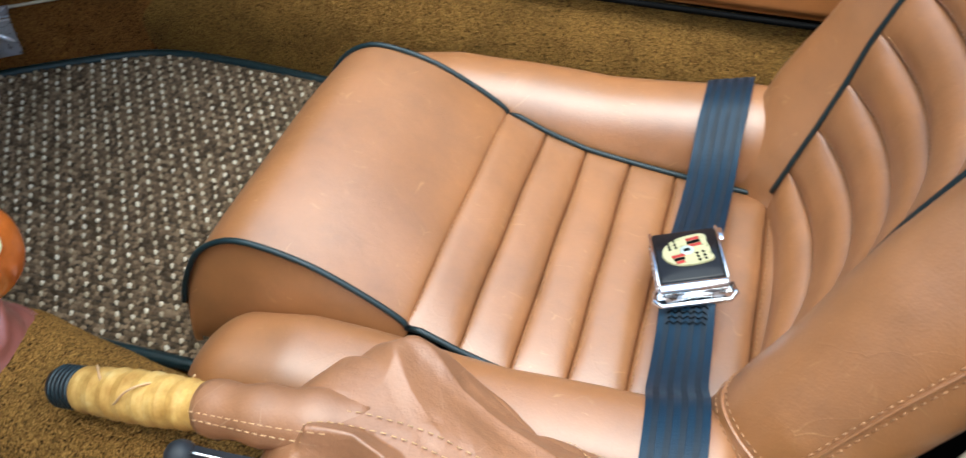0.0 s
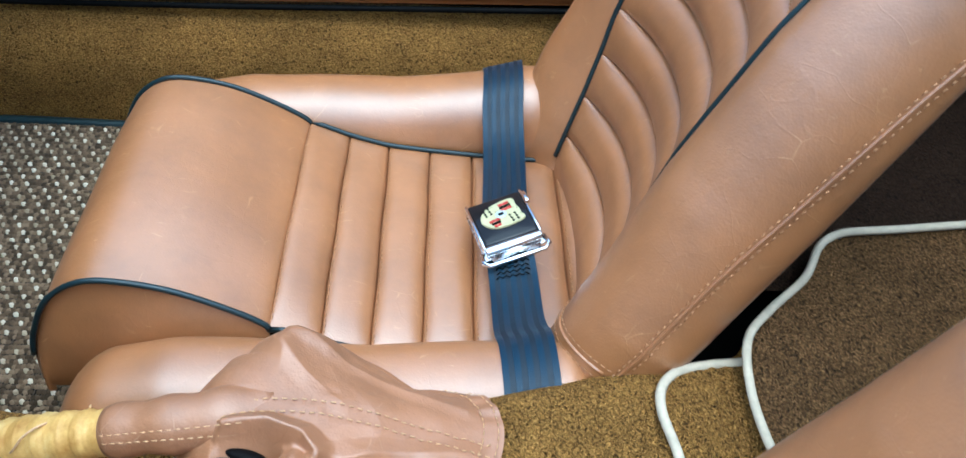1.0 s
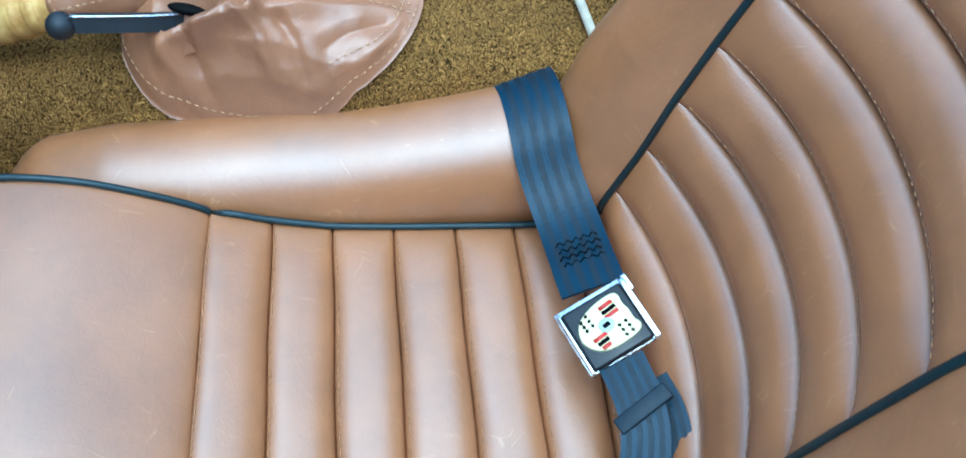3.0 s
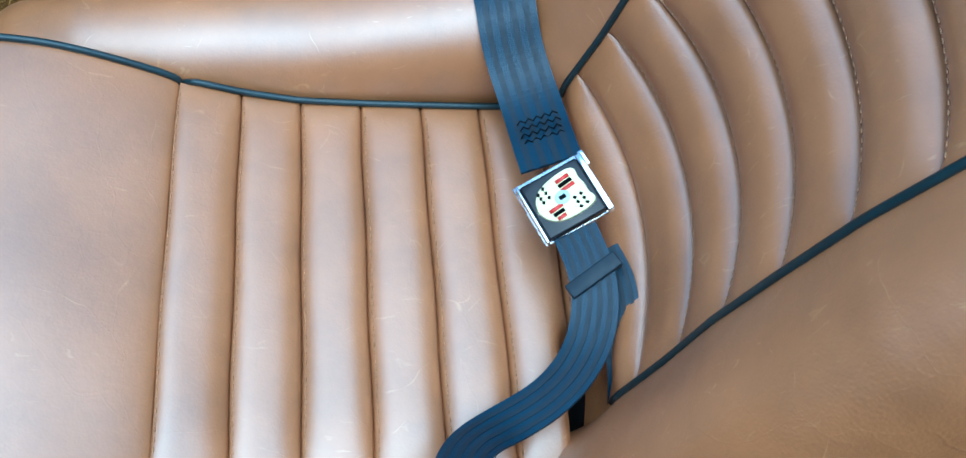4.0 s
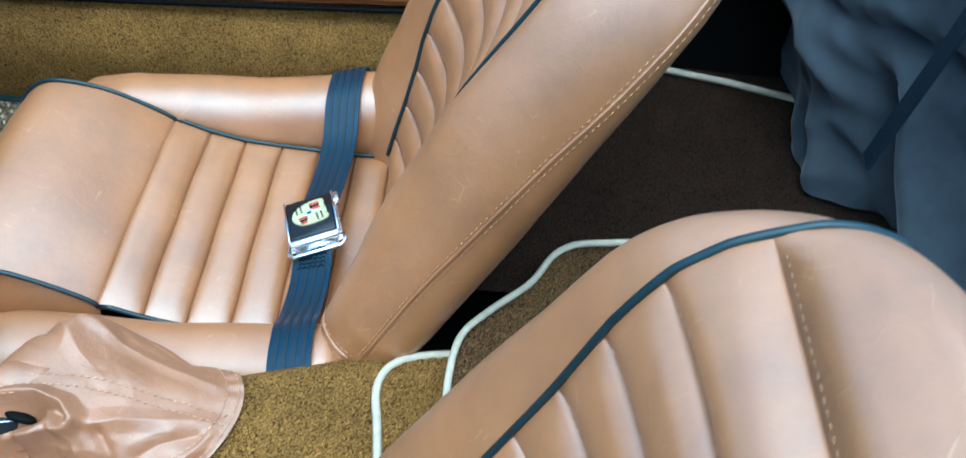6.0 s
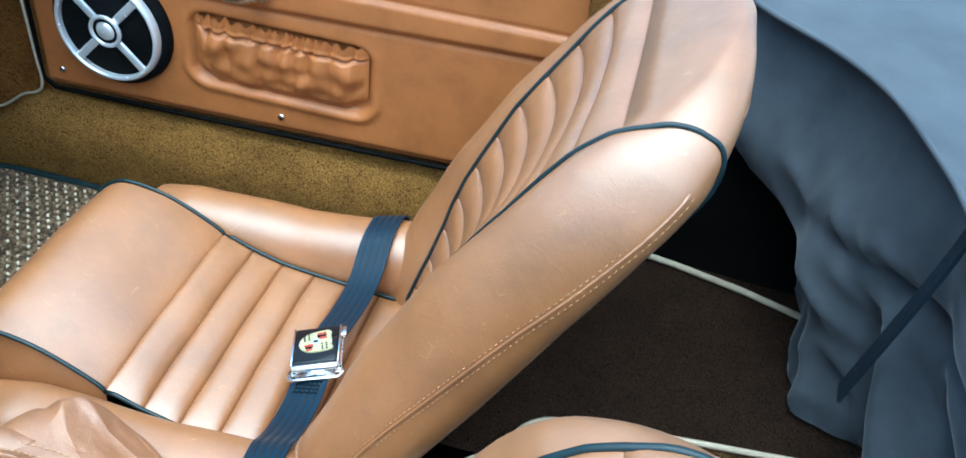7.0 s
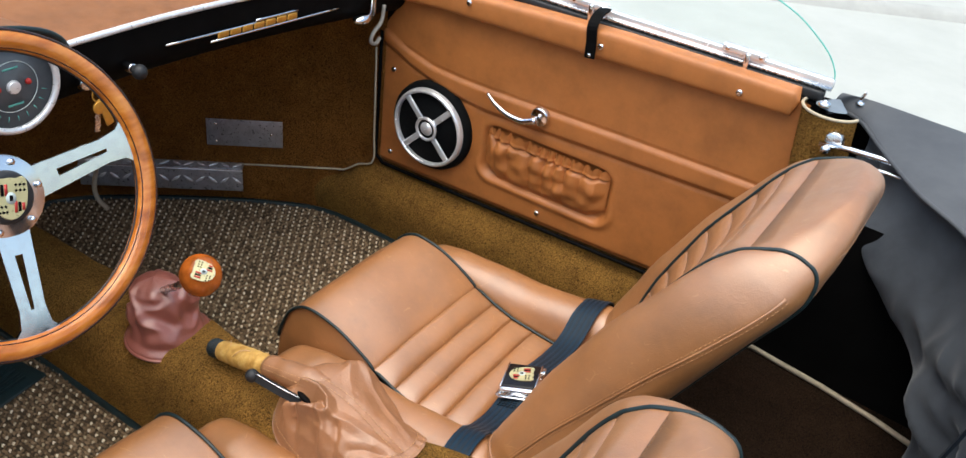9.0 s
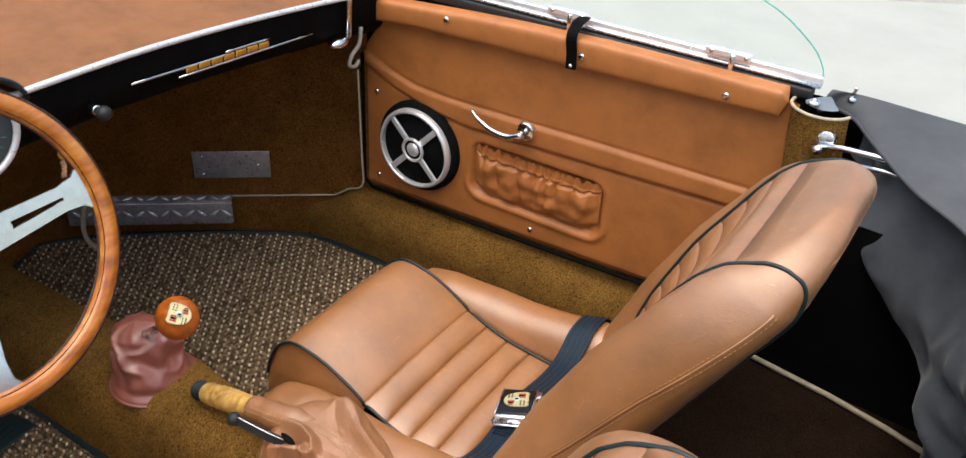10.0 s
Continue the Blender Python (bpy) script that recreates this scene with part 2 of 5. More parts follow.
def smooth01(x):
    x = min(1.0, max(0.0, x))
    return x * x * (3 - 2 * x)


# ---- seats ----
ROLL_X = [-0.03, -0.027, -0.018, 0.002, 0.03, 0.062, 0.115, 0.165, 0.198, 0.2]
ROLL_Z = [0.16, 0.2, 0.233, 0.273, 0.297, 0.303, 0.293, 0.27, 0.249, 0.238]
HALF = 0.163
SEAMS = [0.2, 0.247, 0.295, 0.345, 0.397, 0.449, 0.5, 0.545]
BACK_PITCH, BACK_FIRST, BOW = 0.0546, 0.030, 0.013


def cushion_z(x):
    return lerp(x, [0.2, 0.25, 0.295, 0.345, 0.4, 0.45, 0.5, 0.56], [0.247, 0.226, 0.213, 0.207, 0.202, 0.198, 0.196, 0.2])


def bolster_top(x):
    return lerp(x, [0.0, 0.06, 0.12, 0.2, 0.3, 0.4, 0.46, 0.54], [0.225, 0.25, 0.264, 0.266, 0.264, 0.275, 0.284, 0.285])


def dome(h):
    """How far the backrest's padding is still open at height h (1 below, 0 at the very top)."""
    top = PIPES["top"]
    return math.sqrt(max(0.0, 1 - max(0.0, (h - top + 0.142) / 0.142) ** 2))


def back_width(h):
    top = PIPES["top"]
    return lerp(h, [-0.07, 0.0, 0.045, 0.1, 0.16, 0.25, 0.4, 0.55], [0.19, 0.245, 0.268, 0.272, 0.265, 0.256, 0.244, 0.235]) * max(0.0, 1 - max(0.0, (h - top + 0.362) / 0.362) ** 5.1) ** 0.5


def back_mid(h):
    return lerp(h, [-0.03, 0, 0.12, 0.26, 0.39, 0.5, 0.57, 0.66], [0.02, 0.015, 0.0, -0.02, -0.035, -0.055, -0.068, -0.075])


# each backrest's lines of piping: height, depth and half the distance between them
PASSENGER_PIPES = ([-0.03, 0.0, 0.04, 0.092, 0.144, 0.183, 0.225, 0.269, 0.319, 0.355, 0.397, 0.45, 0.496, 0.538, 0.572, 0.596, 0.64],
                   [0.006, 0.015, 0.021, 0.027, 0.034, 0.041, 0.045, 0.045, 0.044, 0.043, 0.037, 0.028, 0.021, 0.012, 0.001, -0.015, -0.03],
                   [0.13, 0.13, 0.131, 0.137, 0.143, 0.147, 0.15, 0.153, 0.156, 0.158, 0.16, 0.162, 0.164, 0.165, 0.165, 0.165, 0.165])
DRIVER_PIPES = ([-0.03, 0.012, 0.074, 0.137, 0.2, 0.264, 0.327, 0.404, 0.478, 0.534, 0.562, 0.584, 0.62],
                [0.012, 0.024, 0.028, 0.036, 0.039, 0.040, 0.036, 0.026, 0.022, 0.014, 0.004, -0.012, -0.025],
                [0.138, 0.138, 0.137, 0.136, 0.137, 0.138, 0.141, 0.148, 0.153, 0.155, 0.155, 0.155, 0.155])
PIPES = {"now": PASSENGER_PIPES, "top": 0.662}


def back_pipe_y(h):
    return lerp(h, PIPES["now"][0], PIPES["now"][2])


def back_pipe_d(h):
    return lerp(h, PIPES["now"][0], PIPES["now"][1])


def back_surface(y, h, front=True):
    """Depth of the backrest's skin along its normal at height h and side place y."""
    r = min(1.0, abs(y) / max(back_width(h), 1e-4))
    pipe = back_pipe_d(h)
    m, g = back_mid(h), dome(h)
    if not front:
        saddle = 1 - 0.06 * (1 - min(1.0, r / 0.75) ** 2) * smooth01((h - 0.25) / 0.2)
        return m - saddle * lerp(h, [-0.09, 0.0, 0.12, 0.26, 0.39, 0.5], [0.03, 0.04, 0.055, 0.057, 0.056, 0.048]) * max(0.0, 1 - r ** 4.5) ** 0.42 * g
    wing = pipe + lerp(h, [-0.09, -0.03, 0.03, 0.08, 0.14, 0.28, 0.44, 0.54, 0.62], [0.045, 0.052, 0.054, 0.052, 0.043, 0.026, 0.012, 0.005, 0.0])
    mid = pipe - lerp(h, [-0.03, 0, 0.06, 0.15, 0.3, 0.42, 0.5, 0.56, 0.62], [0.008, 0.013, 0.03, 0.0365, 0.032, 0.0245, 0.013, 0.002, -0.004])
    rp = min(0.9, back_pipe_y(h) / max(back_width(h), 1e-4))
    if r <= rp:
        q = r / rp
        f = mid + (pipe - mid) * q ** 2.2
    else:
        q = min(1.0, (r - rp) / max(0.86 - rp, 0.05))
        f = pipe + (wing - pipe) * math.sin(q * math.pi / 2) ** lerp(h, [0.05, 0.2], [0.88, 1.0])
    soft = lerp(h, [0.25, 0.5], [0.62, 0.76])
    edge = math.sqrt(max(0.0, 1 - (max(0.0, r - soft) / (1 - soft)) ** 2.6))
    return m + (f - m) * edge * g


def seat(origin, lean, label, pipes, top, skew=0.0, back_x=0.515, back_y=0.0, slot=False):
    PIPES["now"], PIPES["top"] = pipes, top
    root = thing("bucket_seat", (origin[0] + 0.22, origin[1], 0.05), label, "car seat", "pair of bucket seats")
    O = np.array(origin, float)
    a = radians(lean)
    sa, ca = math.sin(a), math.cos(a)

    def back(y, h, d):
        return O + (back_x + h * sa - d * ca, y + back_y + skew * max(0.0, h), 0.215 + h * ca + d * sa)

    prof = smooth_path(list(zip(ROLL_X, ROLL_Z)), 45)

    def roll_at(u, v):
        x, z = prof[round(u * 45)]
        w = 2 * v - 1
        crease = 0.0015 * math.sin(9 * v + 3 * u) * math.sin(u * 6)
        return O + (x, w * (HALF - 0.002 * abs(w)), z + (0.007 * (1 - w ** 2) + crease * (1 - w ** 4)) * min(1, u * 4) * min(1, (1 - u) * 12))
    v, f = sheet(roll_at, 45, 32)
    data_part("front_roll", v, f, TAN, root)
    for s, col in ((-1, 0), (1, 32)):
        rim = [v[i * 33 + col] for i in range(46)]

        def flank(u, w):
            p = rim[round(u * 45)].copy()
            low = min(p[2] - 0.012, O[2] + 0.155)
            p[1] += s * (-0.003 + 0.012 * math.sin(math.pi * w * 0.8))
            p[0] += 0.012 * w * (1 - u)
            p[2] += (low - p[2]) * w
            return p
        data_part("roll_side", *sheet(flank, 45, 10), TAN, root)

    for k in range(7):
        x0, x1 = SEAMS[k], SEAMS[k + 1]

        def channel_at(u, w):
            u = 0.5 - 0.5 * math.sin(math.pi * (0.5 - u))
            x, q = x0 + u * (x1 - x0), 2 * w - 1
            puff = 0.0085 * (1 - abs(2 * u - 1) ** 3.4) * (1 - abs(q) ** 9)
            dip = -0.006 * max(0.0, 1 - min(u, 1 - u) / 0.03)
            wob = 0.0005 * math.sin(7 * q + 2.1 * (k + u))
            # the gap through which the belt comes up
            gap = 0.1 * smooth01((-0.32 - q) / 0.12) * smooth01((x - 0.487) / 0.015) if slot else 0.0
            return O + (x + wob, q * HALF, cushion_z(x) + puff + dip + 0.005 * (1 - q * q) - gap)
        data_part("channel", *sheet(channel_at, 16, 32), TAN, root)
        stitches("seam_stitching", [channel_at(0.17, q) for q in np.linspace(0.03, 0.97, 30)], SEAT_THREAD, root, 0.0035, 0.003, 0.0011)

    for s in (-1, 1):
        def bolster_at(u, w):
            x = 0.005 + 0.505 * u
            g = math.sqrt(max(0.0, 1 - (1 - min(1.0, u / 0.12)) ** 2)) * math.sqrt(max(0.0, 1 - max(0.0, (u - 0.93) / 0.0701) ** 2))
            top = bolster_top(x)
            q = 2 * math.pi * w
            c, sn = math.cos(q), math.sin(q)
            y = 0.219 + 0.008 * smooth01((x - 0.1) / 0.4) + 0.057 * g * math.copysign(abs(c) ** 0.8, c)
            return O + (x, s * y, top - 0.078 + 0.078 * g * math.copysign(abs(sn) ** 0.8, sn) + 0.002 * math.sin(30 * x) * c)
        data_part("bolster", *sheet(bolster_at, 60, 40, wrap_v=True), TAN, root)

    # backrest: rows follow the bowed seams between the two lines of piping
    half_n = 56

    def columns(h):
        """Side places of one row: 28 steps between the lines of piping, 14 out to each edge."""
        w = back_width(h)
        p = min(back_pipe_y(h), 0.86 * w)
        out = [p + (w - p) * math.sin(math.pi / 2 * k / 14) for k in range(15)]
        return [-y for y in out[:0:-1]] + [p * (k / 14 - 1) for k in range(29)] + out[1:]
    hs = list(np.arange(-0.07, BACK_FIRST - 0.001, 0.008)) + [BACK_FIRST + BACK_PITCH * i / 10 for i in range(0, 101)]
    hs += [BACK_FIRST + BACK_PITCH * k + o for k in range(11) for o in (-0.0016, 0.0016)]
    hs = [h for h in hs if h < 0.598]
    hs = hs + [0.6 + (top - 0.6) * (1 - (1 - i / 26) ** 2) for i in range(27)]
    hs = sorted(set(round(h, 5) for h in hs))
    n_seam = 10

    def fluted(y, h):
        p = back_pipe_y(h)
        if abs(y) >= p:
            return 0.0
        ph = ((h - BACK_FIRST) / BACK_PITCH) % 1.0
        if h > BACK_FIRST + BACK_PITCH * n_seam or h < -0.01:
            return 0.0
        if h < BACK_FIRST:
            ph = (h + 0.01) / (BACK_FIRST + 0.01)
        e = 1 - (abs(y) / p) ** 8
        groove = 0.0045 * max(0.0, 1 - min(ph, 1 - ph) / 0.029)
        return (0.011 * (1 - abs(2 * ph - 1) ** 3.0) - 0.004 - groove) * e

    def row_of(h, front):
        p = back_pipe_y(h)
        out = []
        for y in columns(h):
            lift = 0.0
            if front and h < 0.6 and abs(y) < p:
                lift = BOW * (1 - (y / p) ** 2) * (1 - smooth01((h - 0.5) / 0.1)) * smooth01((h + 0.03) / 0.05)
            hh = h + lift
            yy = max(-back_width(hh), min(back_width(hh), y))
            d = back_surface(yy, hh, front)
            if front:
                d += fluted(y, h)
            out.append(back(yy, hh, d))
        return out
    front, rear = [row_of(h, True) for h in hs], [row_of(h, False) for h in hs]
    pieces = {}
    for i in range(len(hs) - 1):
        h = (hs[i] + hs[i + 1]) / 2
        for j in range(half_n):
            inner = 14 <= j < 42 and h < BACK_FIRST + BACK_PITCH * n_seam
            key = int((h - BACK_FIRST) // BACK_PITCH) if inner else "shell"
            pieces.setdefault(key, []).append((front[i][j], front[i][j + 1], front[i + 1][j + 1], front[i + 1][j]))
            pieces.setdefault("shell", []).append((rear[i][j + 1], rear[i][j], rear[i + 1][j], rear[i + 1][j + 1]))
    low_f, low_r = front[0], rear[0]
    for j in range(half_n):
        pieces["shell"].append((low_r[j], low_r[j + 1], low_f[j + 1], low_f[j]))
    for key, quads in pieces.items():
        ids, verts, faces = {}, [], []
        for q in quads:
            face = []
            for p in q:
                t = tuple(np.round(p, 6))
                if t not in ids:
                    ids[t] = len(verts)
                    verts.append(p)
                if ids[t] not in face:
                    face.append(ids[t])
            if len(face) > 2:
                faces.append(tuple(face))
        data_part("back_shell" if key == "shell" else "back_channel", verts, faces, TAN, root)
    for k in range(1, n_seam + 1):
        h = BACK_FIRST + BACK_PITCH * k + 0.004
        run = row_of(h, True)[15:42]
        stitches("seam_stitching", run, SEAT_THREAD, root, 0.0035, 0.003, 0.0011 if k < n_seam - 1 else 0.0006, (-0.0006, 0, 0.0003))

    # stitched lines carried over the top of the backrest
    for h in (top - 0.03, top - 0.085):
        ys = np.linspace(-0.94, 0.94, 40) * min(back_pipe_y(h), back_width(h) * 0.9)
        stitches("seam_stitching", [back(y, h, back_surface(y, h, False) - 0.0008) for y in ys], SEAT_THREAD, root, 0.0035, 0.003, 0.0009, (0, 0, 0))
        tube("seam", [back(y, h - 0.004, back_surface(y, h - 0.004, False) + 0.0008) for y in ys], 0.0014, TAN, root)
    for s in (-1, 1):
        path = [O + (x, s * (HALF + 0.0005), z + 0.002) for x, z in prof[5:44]]
        path += [O + (x, s * (HALF + 0.0005), cushion_z(x) + 0.003) for x in np.linspace(0.215, 0.53, 22)]
        tube("piping", path, 0.0029, PIPING, root, "dark blue-grey piping")
        path = [back(s * back_pipe_y(h), h, back_surface(back_pipe_y(h), h) + lerp(h, [0.0, 0.1], [0.003, 0.0015])) for h in np.linspace(0.0, 0.53, 54)]
        w = back_pipe_y(0.6)
        end = max(h for h in np.linspace(0.56, top, 300) if back_width(h) > w * 1.002)
        rise = [0.53 + (end - 0.53) * math.sin(q) for q in np.linspace(0.06, math.pi / 2, 20)]
        path += [back(s * lerp(h, [0.53, 0.6], [back_pipe_y(0.53), w]), h, back_surface(w, h) + 0.001) for h in rise]
        path += [back(s * w, h, back_surface(w, h, False) - 0.001) for h in rise[::-1]]
        path += [back(s * w, h, back_surface(w, h, False) - 0.001) for h in np.linspace(0.53, 0.2, 18)]
        tube("piping", path, 0.0029, PIPING, root, "dark blue-grey piping")
        # twin-stitched seam along the outside of the wing
        groove = []
        for h in np.linspace(0.03, 0.58, 60):
            k = smooth01((h - 0.05) / 0.6)
            y = back_width(h) * 0.985
            d = back_surface(y, h) * (1 - k) + back_surface(y, h, False) * k
            groove.append((h, y + 0.016 * back_width(h) * 4 * k * (1 - k), d))
        tube("seam", [back(s * (y + 0.0005), h, d) for h, y, d in groove], 0.0016, TAN, root)
        for off in (-0.005, 0.005):
            run = [back(s * (y + 0.0012), h, d + off) for h, y, d in groove]
            stitches("seam_stitching", run, SEAT_THREAD, root, 0.0045, 0.003, 0.0012, (0, 0, 0))
        # twin-stitched seam round the foot of the wing
        for h in (0.036, 0.052) if s < 0 and not slot else ():
            foot = [(back_width(h) * r, h + 0.06 * (r - 0.7)) for r in np.linspace(0.58, 0.99, 24)]
            stitches("seam_stitching", [back(s * y, q, back_surface(y, q) + 0.0012) for y, q in foot], SEAT_THREAD, root, 0.004, 0.003, 0.0013, (0, 0, 0))
            if h < 0.05:
                tube("seam", [back(s * y, q + 0.008, back_surface(y, q + 0.008)) for y, q in foot], 0.0018, TAN, root)
    part("seat_base", box_bm((0.46, 0.40, 0.10), Matrix.Translation(O + (0.25, 0, 0.105)), 0.01), RUBBER, root, "black seat frame")
    return root


seat((0, -0.009, 0), 23, "worn tan leather bucket seat with fluted centre, beside the passenger door", PASSENGER_PIPES, 0.662, 0.05, 0.515, 0.015)
seat((0.031, -0.664, 0), 20.5, "worn tan leather bucket seat with fluted centre, behind the steering wheel", DRIVER_PIPES, 0.638, 0.028, 0.54, 0.019, True)

# ---- floor, tunnel, sill, footwell ----
FLOOR = 0.045


def structure(name, verts, faces, mat, label, category="structure", smooth=True):
    return tagged(data_part(name, verts, faces, mat, None, "", smooth), label, category, kind="structure")


structure("floor", *sheet(lambda u, v: (-1.3 + 2.7 * u, -1.2 + 1.75 * v, FLOOR - 0.012), 2, 2), BROWN, "brown loop carpet on the car floor", "floor")


def tunnel_top(x):
    return lerp(x, [-1.2, -0.5, -0.2, 0.05, 0.2, 0.35, 0.65], [0.2, 0.2, 0.222, 0.268, 0.288, 0.302, 0.305])


def tunnel_sides(x):
    """The tunnel's two feet in plan: driver's side, passenger's side."""
    xs = [-1.2, -0.15, 0.0, 0.1, 0.35, 0.45, 0.54, 0.65]
    return lerp(x, xs, [-0.4, -0.4, -0.41, -0.42, -0.43, -0.43, -0.44, -0.45]), lerp(x, xs, [-0.21, -0.205, -0.245, -0.266, -0.264, -0.235, -0.205, -0.19])


def tunnel_z(x, y):
    a, b = tunnel_sides(x)
    c = min(1.0, abs(y - (a + b) / 2) / ((b - a) / 2)) ** (1 / 0.55)
    return FLOOR - 0.02 + (tunnel_top(x) - FLOOR + 0.02) * (1 - c * c) ** 0.25


def tunnel_at(u, v):
    x = -1.2 + 1.85 * u
    q = math.pi * v
    c, s = math.cos(q), math.sin(q)
    a, b = tunnel_sides(x)
    y = (a + b) / 2 - (b - a) / 2 * math.copysign(abs(c) ** 0.55, c)
    rough = 0.002 * math.sin(x * 61) * math.sin(v * 23)
    return (x, y, FLOOR - 0.02 + (tunnel_top(x) - FLOOR + 0.02 + rough) * s ** 0.5)


structure("tunnel", *sheet(tunnel_at, 120, 60), OLIVE, "olive-brown loop carpet over the centre tunnel", "tunnel")

SILL = [(0.425, FLOOR - 0.02), (0.42, 0.08), (0.418, 0.12), (0.422, 0.152), (0.435, 0.178), (0.455, 0.194), (0.485, 0.208), (0.53, 0.212)]
sill_prof = smooth_path(SILL, 28)
structure("sill", *sheet(lambda u, v: (-0.50 + 1.175 * u, sill_prof[round(v * 28)][0] + 0.002 * math.sin(u * 40), sill_prof[round(v * 28)][1] * lerp(-0.5 + 1.175 * u, [-0.5, -0.41, -0.365, -0.316], [0.66, 0.69, 0.86, 1.0]) + 0.0015 * math.sin(u * 57 + v * 9)), 70, 28), OLIVE, "olive-brown loop carpet over the door sill", "sill")

# angled outer wall of the footwell and the post panel before the door
W0, W1 = np.array((-0.42, 0.464)), np.array((-1.10, -0.092))
WD = (W1 - W0) / np.linalg.norm(W1 - W0)
WN = np.array((-WD[1], WD[0]))
WN = WN if WN[1] < 0 else -WN


def on_wall(u, z, off=0.0):
    q = W0 + WD * u + WN * off
    return Vector((q[0], q[1], z))


structure("footwell_wall", *sheet(lambda u, v: on_wall(0.88 * u, 0.0 + 0.74 * v), 30, 24), BROWN, "dark brown carpeted footwell wall", "wall")
structure("door_post_wall", *sheet(lambda u, v: (-0.425 + 0.125 * u, 0.468 + 0.01 * math.sin(math.pi * u), 0.1 + 0.6 * v), 10, 20), BROWN, "brown carpeted panel in front of the door", "wall")
structure("firewall", *sheet(lambda u, v: (-1.05, -1.3 + 1.8 * u, 0.0 + 0.8 * v), 8, 8), BROWN, "dark carpeted firewall", "wall")
structure("driver_side_wall", *sheet(lambda u, v: (-1.05 + 2.3 * u, -1.19, 0.0 + 0.68 * v), 8, 8), DOOR_TAN, "tan trimmed side on the driver's side", "wall")
trim_path = [on_wall(0.60, 0.15, 0.004), on_wall(0.3, 0.151, 0.004), on_wall(0.03, 0.15, 0.004), Vector((-0.41, 0.461, 0.152)), Vector((-0.365, 0.463, 0.185)), Vector((-0.316, 0.46, 0.215)), Vector((-0.316, 0.46, 0.3)), Vector((-0.322, 0.46, 0.52))]
tagged(tube("trim", smooth_path(trim_path, 60), 0.0026, BINDING), "off-white binding along the carpet edge", "trim", kind="structure")

# ---- footwell things ----
TREAD = plain("tread plate", (0.5, 0.51, 0.54), 0.3, 0.65, 0.2, 50, 0.15)
LUG = plain("bright worn aluminium", (0.85, 0.85, 0.86), 0.3, 0.45, 0.1, 50)
plate = thing("metal_plate", on_wall(0.245, 0.2), "small bright metal plate screwed to the footwell wall", "plate")
m_wall = Matrix((Vector((-WD[0], -WD[1], 0)), Vector((0, 0, 1)), Vector((WN[0], WN[1], 0)))).transposed().to_4x4()
part("sheet", box_bm((0.188, 0.074, 0.003), Matrix.Translation(on_wall(0.245, 0.241, 0.004)) @ m_wall, 0.001), TREAD, plate)
for du, dz in ((0.07, 0.024), (0.07, -0.024), (-0.065, 0.0)):
    part("screw", cyl_bm(0.0045, 0.003, 0.004, Matrix.Translation(on_wall(0.245 + du, 0.241 + dz, 0.007)) @ m_wall, 12), CHROME, plate)

kick = thing("kick_plate", on_wall(0.44, 0.06), "chequered aluminium kick plate at the foot of the wall", "kick plate")
part("top_plate", box_bm((0.40, 0.034, 0.003), Matrix.Translation(on_wall(0.45, 0.152, 0.018)) @ m_wall @ pose(0, 0, 0, 90), 0.001), TREAD, kick)
part("front_plate", box_bm((0.40, 0.06, 0.003), Matrix.Translation(on_wall(0.45, 0.118, 0.034)) @ m_wall, 0.001), TREAD, kick)
tube("bright_edge", [on_wall(0.25, 0.148, 0.035), on_wall(0.65, 0.148, 0.035)], 0.0018, LUG, kick)
lug = data_part("tread", *tube_data(smooth_path([(-0.014, 0, 0), (0, 0, 0.0016), (0.014, 0, 0)], 6), lambda q: 0.0006 + 0.0036 * math.sin(math.pi * q), 6), LUG, kick).data
bpy.data.objects.remove(kick.children[-1] if kick.children[-1].data == lug else [o for o in kick.children if o.data == lug][0])
for i in range(13):
    for face in (0, 1):
        ob = new("tread", lug)
        ob.parent = kick
        ob.matrix_parent_inverse = Matrix.Translation(-kick.location)
        spot = on_wall(0.265 + 0.03 * i, 0.155, 0.018) if face == 0 else on_wall(0.265 + 0.03 * i, 0.12, 0.036)
        turn = pose(0, 0, 0, 90) if face == 0 else Matrix.Identity(4)
        ob.matrix_basis = Matrix.Translation(spot) @ m_wall @ turn @ pose(0, 0, 0, 0, 0, 38 if i % 2 else -38)
rag = smooth_path([on_wall(0.60, 0.155, 0.05), on_wall(0.61, 0.1, 0.06), on_wall(0.60, 0.07, 0.075), on_wall(0.575, 0.052, 0.09)], 14)
tagged(tube("cable", rag, 0.006, BINDING), "frayed off-white carpet edge hanging by the kick plate", "cord")

# ---- woven mats ----
MAT_BASE, mt, mb = material("woven mat ground", (0.045, 0.035, 0.026), 0.95, 0, 0.1)
mv = node(mt, "ShaderNodeTexWave", Scale=95.0, Distortion=3.0, Detail=2.0)
mc = mt.nodes.new("ShaderNodeTexCoord")
mt.links.new(mc.outputs["Object"], mv.inputs["Vector"])
mr = ramp(mt, mv.outputs["Color"], [(0.2, (0.012, 0.01, 0.008)), (0.8, (0.085, 0.065, 0.045))])
mt.links.new(mr.outputs[0], mb.inputs["Base Color"])
bump(mt, mb, mv.outputs["Color"], 0.8, 0.004)
LOOP, lt, lb = material("mat loops", (0.12, 0.09, 0.06), 0.95, 0, 0.1)
